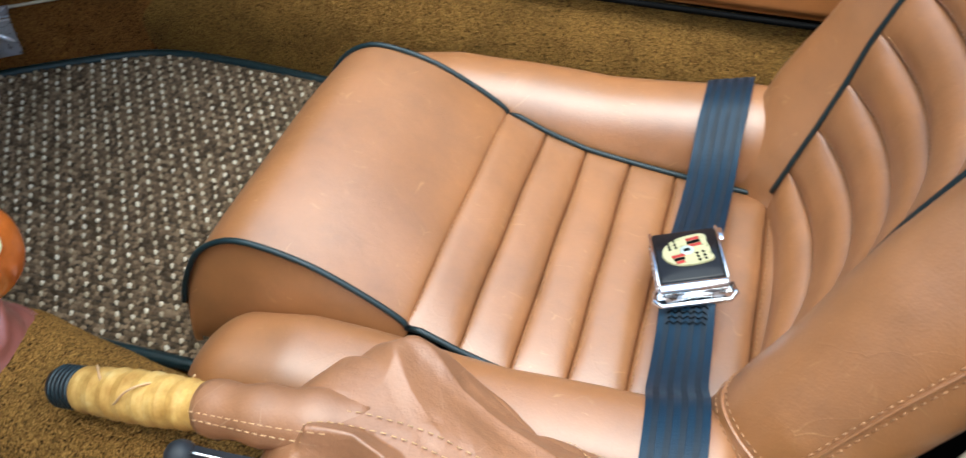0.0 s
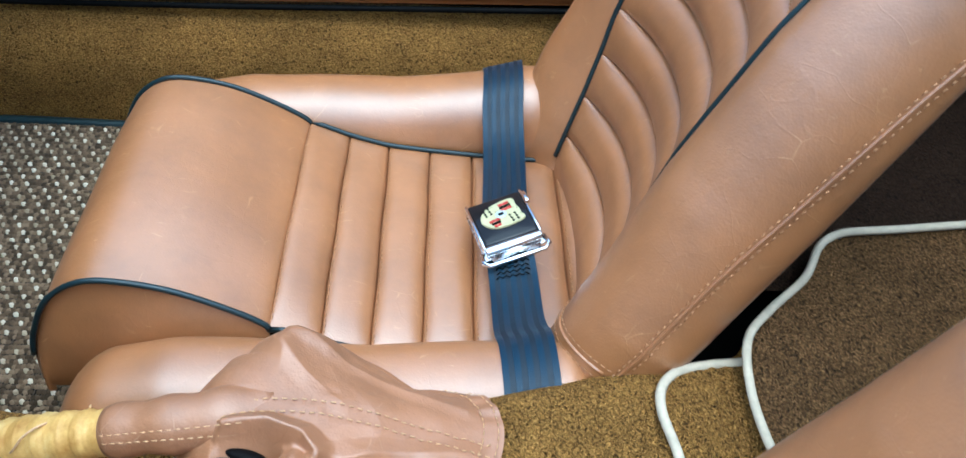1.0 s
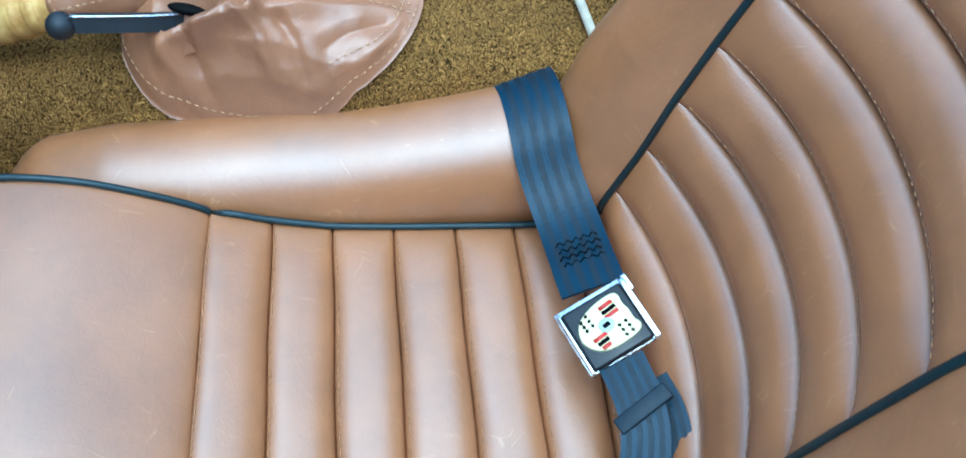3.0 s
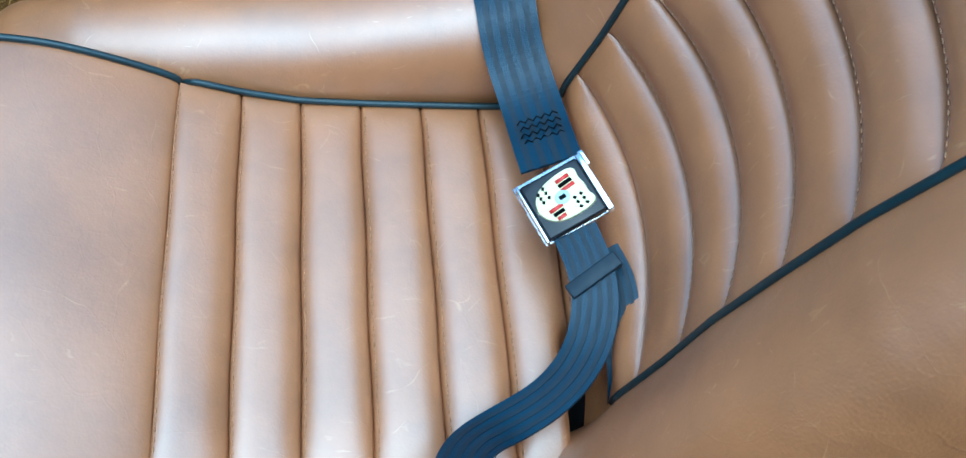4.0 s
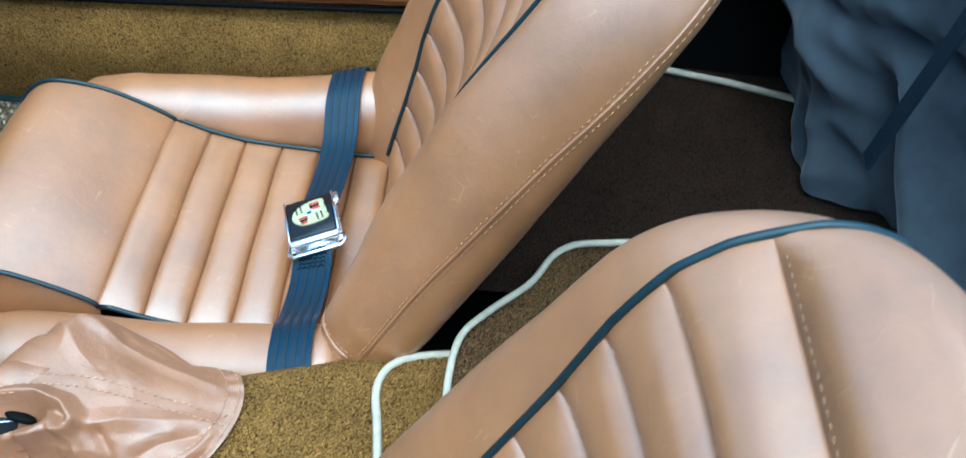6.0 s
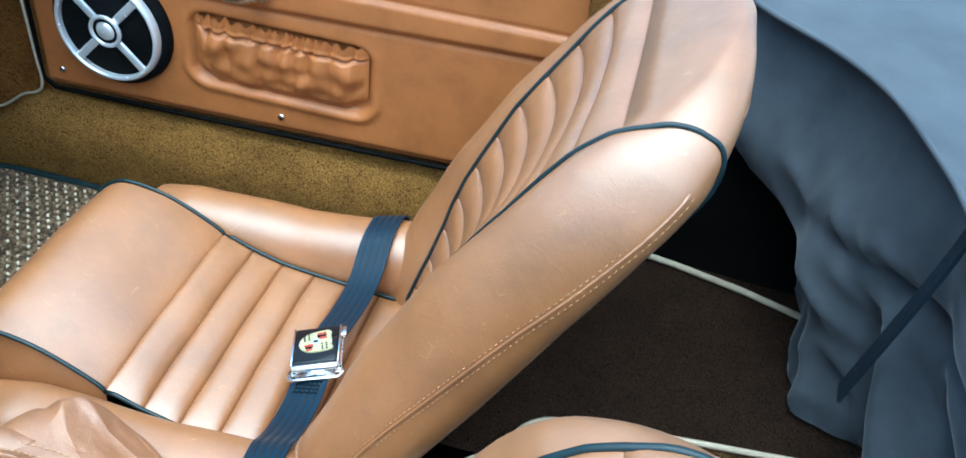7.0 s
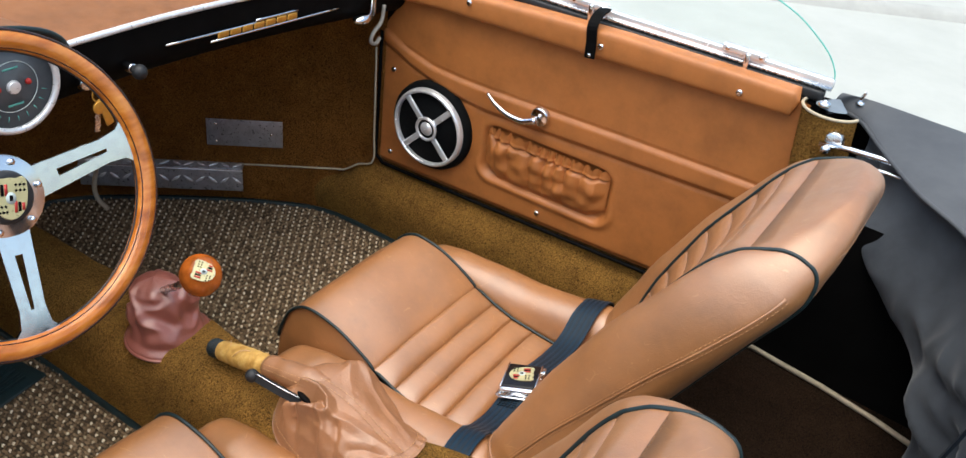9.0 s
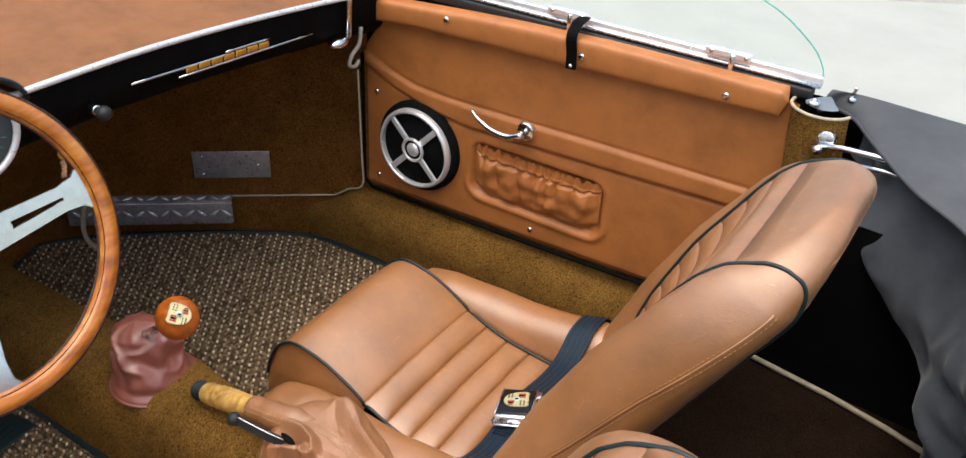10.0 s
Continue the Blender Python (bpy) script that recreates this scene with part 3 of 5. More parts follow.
li = lt.nodes.new("ShaderNodeNewGeometry")
lr = ramp(lt, li.outputs["Random Per Island"], [(0.0, (0.05, 0.034, 0.02)), (0.6, (0.15, 0.1, 0.06)), (1.0, (0.26, 0.18, 0.11))])
lt.links.new(lr.outputs[0], lb.inputs["Base Color"])
bump(lt, lb, noise_tex(lt, 900, 2).outputs[0], 0.5, 0.001)
DOT, dt, db = material("mat light loops", (0.5, 0.43, 0.32), 0.9, 0, 0.15)
di = dt.nodes.new("ShaderNodeNewGeometry")
dr = ramp(dt, di.outputs["Random Per Island"], [(0.0, (0.36, 0.28, 0.18)), (0.5, (0.58, 0.48, 0.34)), (1.0, (0.76, 0.67, 0.52))])
dt.links.new(dr.outputs[0], db.inputs["Base Color"])


def inside(p, poly):
    x, y = p
    hit = False
    for (x0, y0), (x1, y1) in zip(poly, poly[1:] + poly[:1]):
        if (y0 > y) != (y1 > y) and x < (x1 - x0) * (y - y0) / (y1 - y0) + x0:
            hit = not hit
    return hit


def woven_mat(outline, label, keep):
    out = [tuple(p) for p in outline]
    root = thing("floor_mat", (sum(p[0] for p in out) / len(out), sum(p[1] for p in out) / len(out), FLOOR - 0.012), label, "floor mat", "pair of floor mats")
    n = len(out)
    verts = [(x, y, FLOOR) for x, y in out] + [(x, y, FLOOR - 0.011) for x, y in out]
    data_part("backing", verts, [tuple(range(n))] + [(i, n + i, n + (i + 1) % n, (i + 1) % n) for i in range(n)], MAT_BASE, root, "", False)
    tube("bound_edge", [(x, y, FLOOR + 0.001) for x, y in out], 0.008, PIPING, root, "dark blue-grey bound edge", 8, True)
    rnd = random.Random(4)
    sets = {"dot": ([], []), "loop": ([], [])}

    def blob(kind, x, y, lx, ly, hgt, turn):
        vs, fs = sets[kind]
        k = len(vs)
        c, s = math.cos(turn), math.sin(turn)
        for r, z in ((1.0, -0.0005), (0.72, hgt * 0.75)):
            for q in range(6):
                a, b = lx * r * math.cos(q * math.pi / 3), ly * r * math.sin(q * math.pi / 3)
                vs.append((x + a * c - b * s, y + a * s + b * c, FLOOR + z))
        vs.append((x, y, FLOOR + hgt))
        fs.extend((k + q, k + (q + 1) % 6, k + 6 + (q + 1) % 6, k + 6 + q) for q in range(6))
        fs.extend((k + 6 + q, k + 6 + (q + 1) % 6, k + 12) for q in range(6))
    px, py = 0.0205, 0.0145
    for i in range(-80, 20):
        for j in range(-95, 50):
            x, y = i * px + (j % 2) * px / 2, j * py
            if not keep(x, y) or not inside((x, y), out):
                continue
            jx, jy = rnd.uniform(-0.0009, 0.0009), rnd.uniform(-0.0009, 0.0009)
            if rnd.random() < 0.93:
                blob("dot", x + jx, y + jy, rnd.uniform(0.0032, 0.0042), rnd.uniform(0.0026, 0.0034), 0.0058, rnd.uniform(-0.3, 0.3))
            for dx, dy in ((0.005, 0.0), (0.0102, 0.0008), (0.0154, 0.0), (0.0, 0.0072), (0.0051, 0.0074), (0.0102, 0.0068), (0.0153, 0.0074)):
                blob("loop", x + dx + jx, y + dy + rnd.uniform(-0.0012, 0.0012), rnd.uniform(0.0036, 0.0048), rnd.uniform(0.003, 0.0038), rnd.uniform(0.0026, 0.0048), rnd.uniform(0.1, 0.6))
    for kind, mat in (("dot", DOT), ("loop", LOOP)):
        ob = data_part("light_pile" if kind == "dot" else "dark_pile", *sets[kind], mat, root)
        ob["kind"] = "stuff"
    return root


far_edge = smooth_path([(0.25, 0.40), (-0.1, 0.405), (-0.3, 0.41), (-0.42, 0.40), (-0.5, 0.365), (-0.62, 0.283), (-0.76, 0.166), (-0.88, 0.05), (-0.94, -0.04)], 40)
near_edge = [(-0.9, -0.155), (-0.7, -0.165), (-0.5, -0.16), (-0.27, -0.15), (0.0, -0.14), (0.25, -0.13)]
woven_mat([tuple(p) for p in far_edge] + near_edge, "brown and beige woven loop mat in the passenger footwell", lambda x, y: x < 0.06)
woven_mat([(0.15, -0.41), (-0.2, -0.405), (-0.4, -0.40), (-0.6, -0.405), (-0.75, -0.45), (-0.8, -0.6), (-0.8, -1.0), (0.15, -1.0)], "brown and beige woven loop mat before the driver seat", lambda x, y: -0.65 < x < 0.1 and y > -0.75)
pad = thing("heel_pad", (-0.46, -0.56, FLOOR), "ribbed dark blue-grey rubber heel pad on the driver's mat", "heel pad")
part("pad", box_bm((0.17, 0.26, 0.006), Matrix.Translation((-0.47, -0.565, FLOOR + 0.007)) @ pose(0, 0, 0, 0, 0, 8), 0.003), PIPING, pad)
for i in range(9):
    part("rib", box_bm((0.006, 0.22, 0.003), Matrix.Translation((-0.53 + i * 0.015, -0.565, FLOOR + 0.0115)) @ pose(0, 0, 0, 0, 0, 8), 0.001), PIPING, pad)

# ---- passenger door ----
DY = 0.468
DX0, DX1 = -0.312, 0.664


def door_low(x):
    return lerp(x, [-0.312, 0.02, 0.42, 0.664], [0.221, 0.226, 0.236, 0.243])


def door_high(x):
    return lerp(x, [-0.312, -0.25, -0.16, 0.1, 0.45, 0.664], [0.57, 0.66, 0.69, 0.715, 0.72, 0.715])


def ridge_a(x):
    return lerp(x, [-0.312, -0.24, -0.163, -0.09, -0.018, 0.317, 0.59, 0.664], [0.569, 0.535, 0.514, 0.509, 0.508, 0.514, 0.517, 0.517])


def ridge_b(x):
    return lerp(x, [-0.312, -0.22, -0.15, -0.09, -0.013, 0.325, 0.577, 0.664], [0.545, 0.505, 0.485, 0.473, 0.465, 0.474, 0.482, 0.483])


def pocket_edge(x, z):
    """Distance outside the pocket's rounded outline, negative inside."""
    cx, cz, hx, hz, r = 0.16, 0.368, 0.163, 0.064, 0.03
    dx, dz = abs(x - cx) - hx + r, abs(z - cz + 0.008 * (x - cx)) - hz + r
    return math.hypot(max(dx, 0), max(dz, 0)) + min(max(dx, dz), 0) - r


def door_y(x, z):
    a, b = ridge_a(x), ridge_b(x)
    y = DY
    y -= 0.007 * (smooth01((z - b + 0.006) / 0.012) - smooth01((z - a - 0.0) / 0.010))
    y += 0.003 * math.exp(-((z - a - 0.008) / 0.004) ** 2) + 0.003 * math.exp(-((z - b + 0.008) / 0.004) ** 2)
    p = pocket_edge(x, z)
    y -= 0.0055 * math.exp(-((p - 0.011) / 0.008) ** 2) * (0.25 + 0.75 * smooth01((0.375 - z) / 0.06))
    y += 0.012 * smooth01((0.004 - p) / 0.01)
    lo = door_low(x)
    y += 0.010 * smooth01((lo + 0.016 - z) / 0.016)
    y += 0.010 * smooth01((DX0 + 0.012 - x) / 0.012)
    return y


def door_at(u, v):
    x = DX0 + (DX1 - DX0) * u
    lo, hi = door_low(x), door_high(x)
    z = lo + (hi - lo) * v
    return (x, door_y(x, z), z)


door = thing("car_door", (0.14, 0.5, 0.21), "tan leather trimmed car door with speaker, gathered pocket and chrome handle", "car door")
data_part("trim_panel", *sheet(door_at, 220, 130), DOOR_TAN, door)
part("door_shell", box_bm((1.0, 0.05, 0.49), Matrix.Translation((0.17, 0.515, 0.468)), 0.005), BLACK, door, "black door frame behind the trim")
for off in (0.004, -0.0035):
    stitches("seam_stitching", [(x, door_y(x, ridge_a(x) + 0.004) - 0.001, ridge_a(x) + off) for x in np.linspace(-0.3, 0.65, 120)][::1], DOOR_TAN, door, 0.004, 0.003, 0.0008, (0, 0, 0))

# black tube drawn for the dark of the gap along the door's edges
gap_line = [(DX0 - 0.003, DY + 0.002, 0.56), (DX0 - 0.003, DY + 0.002, 0.4), (DX0 - 0.002, DY, 0.235)] + [(x, DY - 0.002, door_low(x) - 0.003) for x in np.linspace(-0.29, 0.66, 14)]
tube("edge_seal", gap_line, 0.0045, BLACK, door, "black rubber seal round the door", 8)

# gathered pocket
def pocket_at(u, v):
    x = 0.003 + 0.314 * u
    top = 0.43 + 0.0015 * math.sin(u * 70) - 0.006 * (x - 0.16)
    z0 = 0.306 + 0.03 * max(0, abs(2 * u - 1) - 0.75) / 0.25
    z = z0 + (top - z0) * v
    k = u * 8.5 + 0.35 * math.sin(u * 11) + 0.15 * noise.noise((4 * u, 2.5 * v, 1))
    fold = abs(math.sin(math.pi * k)) ** 0.7
    fan = 0.5 + 0.5 * noise.noise((7 * u, 2 * v, 8))
    band = smooth01((v - 0.76) / 0.05)
    belly = 0.012 * math.sin(math.pi * min(1, v / 0.86)) ** 0.8 + 0.009 * noise.noise((7 * u, 4 * v, 3)) * (1 - band)
    pleat = 0.016 * fold * (0.3 + 0.7 * v) * (0.4 + fan) * (1 - band) + band * 0.01 * abs(math.sin(math.pi * (k * 1.4 + 0.3))) ** 0.6
    pinch = -0.008 * math.exp(-((v - 0.78) / 0.025) ** 2)
    edge = min(1.0, 12 * u, 12 * (1 - u), 8 * v + 0.05)
    return (x, DY + 0.006 - (belly + pleat + pinch + 0.004 * band) * edge, z + 0.004 * band * math.sin(17 * k) * max(0, v - 0.9) * 10)


pocket = data_part("pocket", *sheet(pocket_at, 170, 60), DOOR_TAN, door, "gathered leather map pocket")
stitches("stitching", [Vector(pocket_at(u, 0.79)) + Vector((0, -0.001, 0)) for u in np.linspace(0.02, 0.98, 90)], THREAD, pocket, 0.004, 0.003, 0.0008, (0, 0, 0))

# speaker
SPK = Vector((-0.146, DY, 0.377))
MSPK = Matrix.Translation(SPK) @ pose(0, 0, 0, 90)
CONE = plain("speaker cone", (0.004, 0.0045, 0.005), 0.8, 0, 0.3, 60)
CONE.node_tree.nodes["Principled BSDF"].inputs["Specular IOR Level"].default_value = 0.1
spk = part("speaker", cyl_bm(0.112, 0.108, 0.022, MSPK @ pose(0, 0, 0.007), 56, 0.006), CONE, door, "black speaker with chrome spoked grille")
part("cone", cyl_bm(0.086, 0.086, 0.004, MSPK @ pose(0, 0, 0.0185), 40), CONE, spk)
prof_ring = [(0.0875, 0.020), (0.0875, 0.030), (0.0895, 0.033), (0.0935, 0.0325), (0.097, 0.027), (0.0975, 0.018)]


def ring_at(u, v):
    r, z = prof_ring[round(v * 5)]
    q = 2 * math.pi * u
    return MSPK @ Vector((r * math.cos(q), r * math.sin(q), z))


GRILLE = plain("bright grille plating", (0.86, 0.87, 0.89), 0.2, 0.55, 0.06, 40)
data_part("ring", *sheet(ring_at, 64, 5, wrap_u=True), GRILLE, spk, "bright chrome ring")
for q in (46, 134, 226, 314):
    M = MSPK @ pose(0, 0, 0.027, 0, 0, q)
    bm = box_bm((0.066, 0.0115, 0.006), Matrix.Translation((0.058, 0, 0)), 0.002)
    for vert in bm.verts:
        vert.co.y *= 0.8 + 0.5 * abs(vert.co.x - 0.058) / 0.033
    bm.transform(M)
    part("spoke", bm, GRILLE, spk)
tube("hub_ring", [MSPK @ Vector((0.0265 * math.cos(q), 0.0265 * math.sin(q), 0.031)) for q in np.linspace(0, 2 * math.pi, 40, endpoint=False)], 0.004, GRILLE, spk, "", 8, True)
part("hub", cyl_bm(0.026, 0.026, 0.01, MSPK @ pose(0, 0, 0.025), 40, 0.002), CONE, spk, "dark grey hub")
part("badge", cyl_bm(0.018, 0.012, 0.006, MSPK @ pose(0, 0, 0.033), 32, 0.002), GRILLE, spk)

# handle
hand = part("rosette", cyl_bm(0.024, 0.02, 0.012, Matrix.Translation((0.135, DY - 0.013, 0.504)) @ pose(0, 0, 0, 90), 32, 0.003), CHROME, door, "chrome handle rosette")
lever = smooth_path([(0.137, DY - 0.032, 0.502), (0.105, DY - 0.036, 0.491), (0.065, DY - 0.036, 0.494), (0.03, DY - 0.033, 0.507), (0.008, DY - 0.03, 0.522)], 24)
tube("handle", lever, lambda q: 0.0095 - 0.0062 * q, CHROME, hand, "curved chrome lever", 12)

# padded top rail, screws, strap
def rail_at(u, v):
    x = -0.28 + 0.925 * u
    low, high = lerp(x, [-0.28, -0.156, -0.02, 0.24, 0.65], [0.655, 0.667, 0.671, 0.677, 0.691]), lerp(x, [-0.28, -0.03, 0.09, 0.29, 0.65], [0.705, 0.724, 0.731, 0.739, 0.74])
    q = 2 * math.pi * v
    c, s = math.cos(q), math.sin(q)
    g = math.sqrt(max(0, 1 - max(0, abs(2 * u - 1) - 0.985) ** 2 / 0.015 ** 2))
    return (x, 0.462 - 0.024 * g * math.copysign(abs(c) ** 0.45, c), (low + high) / 2 + (high - low) / 2 * g * math.copysign(abs(s) ** 0.45, s))


data_part("top_rail", *sheet(rail_at, 120, 32, wrap_v=True), DOOR_TAN, door, "padded leather top rail")
part("rubber_seal", box_bm((0.99, 0.028, 0.02), Matrix.Translation((0.18, 0.498, 0.728)), 0.004), RUBBER, door)
for x, y, z in ((-0.272, DY - 0.001, 0.478), (-0.268, DY - 0.001, 0.26), (0.159, DY - 0.001, 0.263), (0.252, 0.437, 0.706), (0.541, 0.437, 0.707), (-0.063, 0.437, 0.706)):
    part("trim_screw", cyl_bm(0.0075, 0.005, 0.004, Matrix.Translation((x, y - 0.002, z)) @ pose(0, 0, 0, 90), 16, 0.001), CHROME, door)
ribbon("check_strap", smooth_path([(0.226, 0.49, 0.765), (0.227, 0.455, 0.76), (0.228, 0.434, 0.742), (0.232, 0.433, 0.71), (0.234, 0.432, 0.678)], 16), (1, 0, 0), 0.022, 0.003, BLACK, door, "black leather check strap")
part("strap_rivet", cyl_bm(0.004, 0.004, 0.004, Matrix.Translation((0.234, 0.429, 0.685)) @ pose(0, 0, 0, 90), 12), CHROME, door)

# ---- side window in its chrome channel ----
win = thing("side_window", (0.25, 0.505, 0.735), "clear plastic side window in a chrome channel on the door", "side window")
part("channel_rail", box_bm((0.86, 0.016, 0.02), Matrix.Translation((0.255, 0.505, 0.75)), 0.003), GRILLE, win)
tube("rail_bead", [(x, 0.494, 0.744) for x in np.linspace(-0.17, 0.685, 8)], 0.004, STEEL, win)
for x in (0.185, 0.515):
    part("clamp", box_bm((0.085, 0.02, 0.014), Matrix.Translation((x, 0.496, 0.763)), 0.003), GRILLE, win)
    part("clamp_peg", cyl_bm(0.006, 0.006, 0.04, Matrix.Translation((x + 0.01, 0.487, 0.745)), 12, 0.002), CHROME, win)
    for dx in (-0.03, 0.035):
        part("clamp_screw", cyl_bm(0.004, 0.004, 0.003, Matrix.Translation((x + dx, 0.4855, 0.764)) @ pose(0, 0, 0, 90), 10), CHROME, win)
GLASS, gt, gb = material("clear plastic", (0.97, 1.0, 0.99), 0.02)
gb.inputs["Transmission Weight"].default_value = 1.0
gb.inputs["IOR"].default_value = 1.1
edge_g = plain("green glass edge", (0.12, 0.5, 0.42), 0.25, 0, 0.1, 30)
edge = smooth_path([(0.683, 0.755), (0.678, 0.775), (0.655, 0.806), (0.6, 0.846), (0.545, 0.87), (0.45, 0.90), (0.3, 0.93), (0.1, 0.95)], 40)
pane_out = [(x, z) for x, z in edge] + [(-0.15, 0.95), (-0.15, 0.757)]
n_p = len(pane_out)
pane = data_part("pane", [(x, 0.5035, z) for x, z in pane_out] + [(x, 0.5065, z) for x, z in pane_out],
                 [tuple(range(n_p)), tuple(range(2 * n_p - 1, n_p - 1, -1))] + [(i, i + n_p, (i + 1) % n_p + n_p, (i + 1) % n_p) for i in range(n_p)], GLASS, win, "", False)
pane.visible_shadow = False
tube("pane_edge", [(x, 0.505, z) for x, z in edge], 0.0013, edge_g, win, "green-tinted window edge", 6)

# ---- dashboard ----
def dash_line(y):
    return 0.776 - 0.095 * max(0.0, abs(y + 0.30) - 0.05) ** 1.6


dash = thing("dashboard", (-0.25, -0.33, 0.66), "black dashboard with tan leather top and chrome edge strip", "dashboard")
ys = np.linspace(-1.12, 0.47, 70)


def fascia_at(u, v):
    y = -1.12 + 1.59 * u
    z = dash_line(y)
    prof = smooth_path([(-0.25, 0.0), (-0.248, -0.03), (-0.25, -0.06), (-0.262, -0.085), (-0.30, -0.105), (-0.42, -0.11), (-0.7, -0.11)], 24)
    p = prof[round(v * 24)]
    return (p[0], y, z + p[1])


def pad_at(u, v):
    y = -1.12 + 1.59 * u
    return (-0.25 - 0.75 * v, y, dash_line(y) + 0.03 * math.sin(math.pi / 2 * min(1, v * 2.2)))


data_part("fascia", *sheet(fascia_at, 70, 24), BLACK, dash, "black painted fascia")
data_part("dash_pad", *sheet(pad_at, 70, 24), DASH_TAN, dash, "tan leather dash top")
tube("edge_strip", [(-0.246, y, dash_line(y) + 0.001) for y in ys], 0.0055, LUG, dash, "chrome edge strip")
hood_c = (-0.27, -0.60)


def cowl_at(u, v):
    q = math.pi * u
    x = -0.235 - 0.3 * v
    return (x, hood_c[1] + 0.21 * math.cos(q), 0.765 + (0.075 - 0.05 * v) * math.sin(q) ** 0.8)


data_part("instrument_cowl", *sheet(cowl_at, 32, 12), DASH_TAN, dash, "tan leather cowl over the gauges")
tube("cowl_piping", [np.array(cowl_at(u, 0)) + (0.002, 0, 0.001) for u in np.linspace(0.01, 0.99, 32)], 0.0042, PIPING, dash)
GAUGE = plain("gauge face", (0.075, 0.085, 0.095), 0.35, 0, 0.15, 60)
PALE = plain("pale marks", (0.55, 0.62, 0.6), 0.6, 0, 0.1, 60)
GREEN = plain("green marks", (0.12, 0.42, 0.36), 0.6, 0, 0.1, 60)
RED = plain("red", (0.45, 0.03, 0.025), 0.35, 0, 0.15, 60)
for gy, gz, gr in ((-0.482, 0.742, 0.066), (-0.627, 0.748, 0.068), (-0.772, 0.742, 0.066)):
    G = Matrix.Translation((-0.243, gy, gz)) @ pose(0, 0, 0, 0, 90)
    gauge = part("gauge", cyl_bm(gr, gr, 0.012, G, 48), GAUGE, dash, "round gauge with grey face and chrome bezel")
    tube("bezel", [G @ Vector(((gr + 0.001) * math.cos(q), (gr + 0.001) * math.sin(q), 0.009)) for q in np.linspace(0, 2 * math.pi, 48, endpoint=False)], 0.0055, LUG, gauge, "", 8, True)
    tube("dial_ring", [G @ Vector((gr * 0.58 * math.cos(q), gr * 0.58 * math.sin(q), 0.0065)) for q in np.linspace(0, 2 * math.pi, 40, endpoint=False)], 0.0006, PALE, gauge, "", 6, True)
    part("boss", cyl_bm(gr * 0.16, gr * 0.14, 0.006, G @ pose(0, 0, 0.009), 24, 0.001), LUG, gauge)
    for k in range(9):
        q = radians(-70 + k * 17.5)
        part("scale_mark", box_bm((gr * 0.12, 0.0012, 0.0006), G @ pose(gr * 0.75 * math.cos(q), gr * 0.75 * math.sin(q), 0.0065, 0, 0, math.degrees(q))), GREEN, gauge)
    for q in (95, 265):
        part("warning_lamp", cyl_bm(gr * 0.07, gr * 0.06, 0.004, G @ pose(gr * 0.36 * math.cos(radians(q)), gr * 0.36 * math.sin(radians(q)), 0.008), 16), RED, gauge)
    part("legend_bar", box_bm((0.003, gr * 0.36, 0.0006), G @ pose(gr * 0.42, 0, 0.0065)), GREEN, gauge)
    part("legend_bar", box_bm((0.003, gr * 0.36, 0.0006), G @ pose(-gr * 0.42, 0, 0.0065)), GREEN, gauge)
GOLD = plain("gilt script", (0.65, 0.33, 0.06), 0.35, 0.6, 0.15, 60)
def dash_bar(name, y0, z0, y1, z1, r, mat, label=""):
    return tube(name, [(-0.2435, y0 + (y1 - y0) * k, z0 + (z1 - z0) * k) for k in np.linspace(0, 1, 8)], r, mat, dash, label, 8)
dash_bar("bright_bar", -0.205, 0.728, 0.015, 0.716, 0.0024, CHROME)
dash_bar("bright_bar", 0.0, 0.7215, 0.11, 0.7155, 0.0024, CHROME)
dash_bar("bright_bar", -0.11, 0.7085, 0.228, 0.6915, 0.0024, CHROME)
for k in range(7):
    y = -0.092 + 0.029 * k
    z = 0.717 - 0.0525 * (y + 0.1) + 0.0
    part("gilt_block", box_bm((0.004, 0.025, 0.0125), Matrix.Translation((-0.2425, y + 0.012, z - 0.0005)) @ pose(0, 0, 0, -3), 0.002), GOLD, dash, "gilt raised badge piece")
knob_t = part("switch_stem", cyl_bm(0.0085, 0.0085, 0.02, Matrix.Translation((-0.237, -0.285, 0.715)) @ pose(0, 0, 0, 0, 90), 20, 0.002), CHROME, dash)
part("switch_knob", ball_bm(0.0125, Matrix.Translation((-0.215, -0.283, 0.713))), RUBBER, knob_t, "black switch knob")
lock = part("ignition_lock", cyl_bm(0.014, 0.012, 0.016, Matrix.Translation((-0.24, -0.365, 0.712)) @ pose(0, 0, 0, 0, 90), 24, 0.003), CHROME, dash)
keys = thing("key_bunch", (-0.225, -0.352, 0.66), "small bunch of brass keys hanging from the ignition lock", "keys")
tube("key_ring", [(-0.225, -0.358 + 0.008 * math.cos(q), 0.693 + 0.010 * math.sin(q)) for q in np.linspace(0, 2 * math.pi, 20, endpoint=False)], 0.0012, GOLD, keys, "", 6, True)
part("fob", cyl_bm(0.011, 0.011, 0.004, Matrix.Translation((-0.224, -0.357, 0.672)) @ pose(0, 0, 0, 0, 90), 24, 0.001), GOLD, keys)
part("key", box_bm((0.003, 0.014, 0.036), Matrix.Translation((-0.224, -0.345, 0.655)) @ pose(0, 0, 0, 14), 0.001), GOLD, keys)
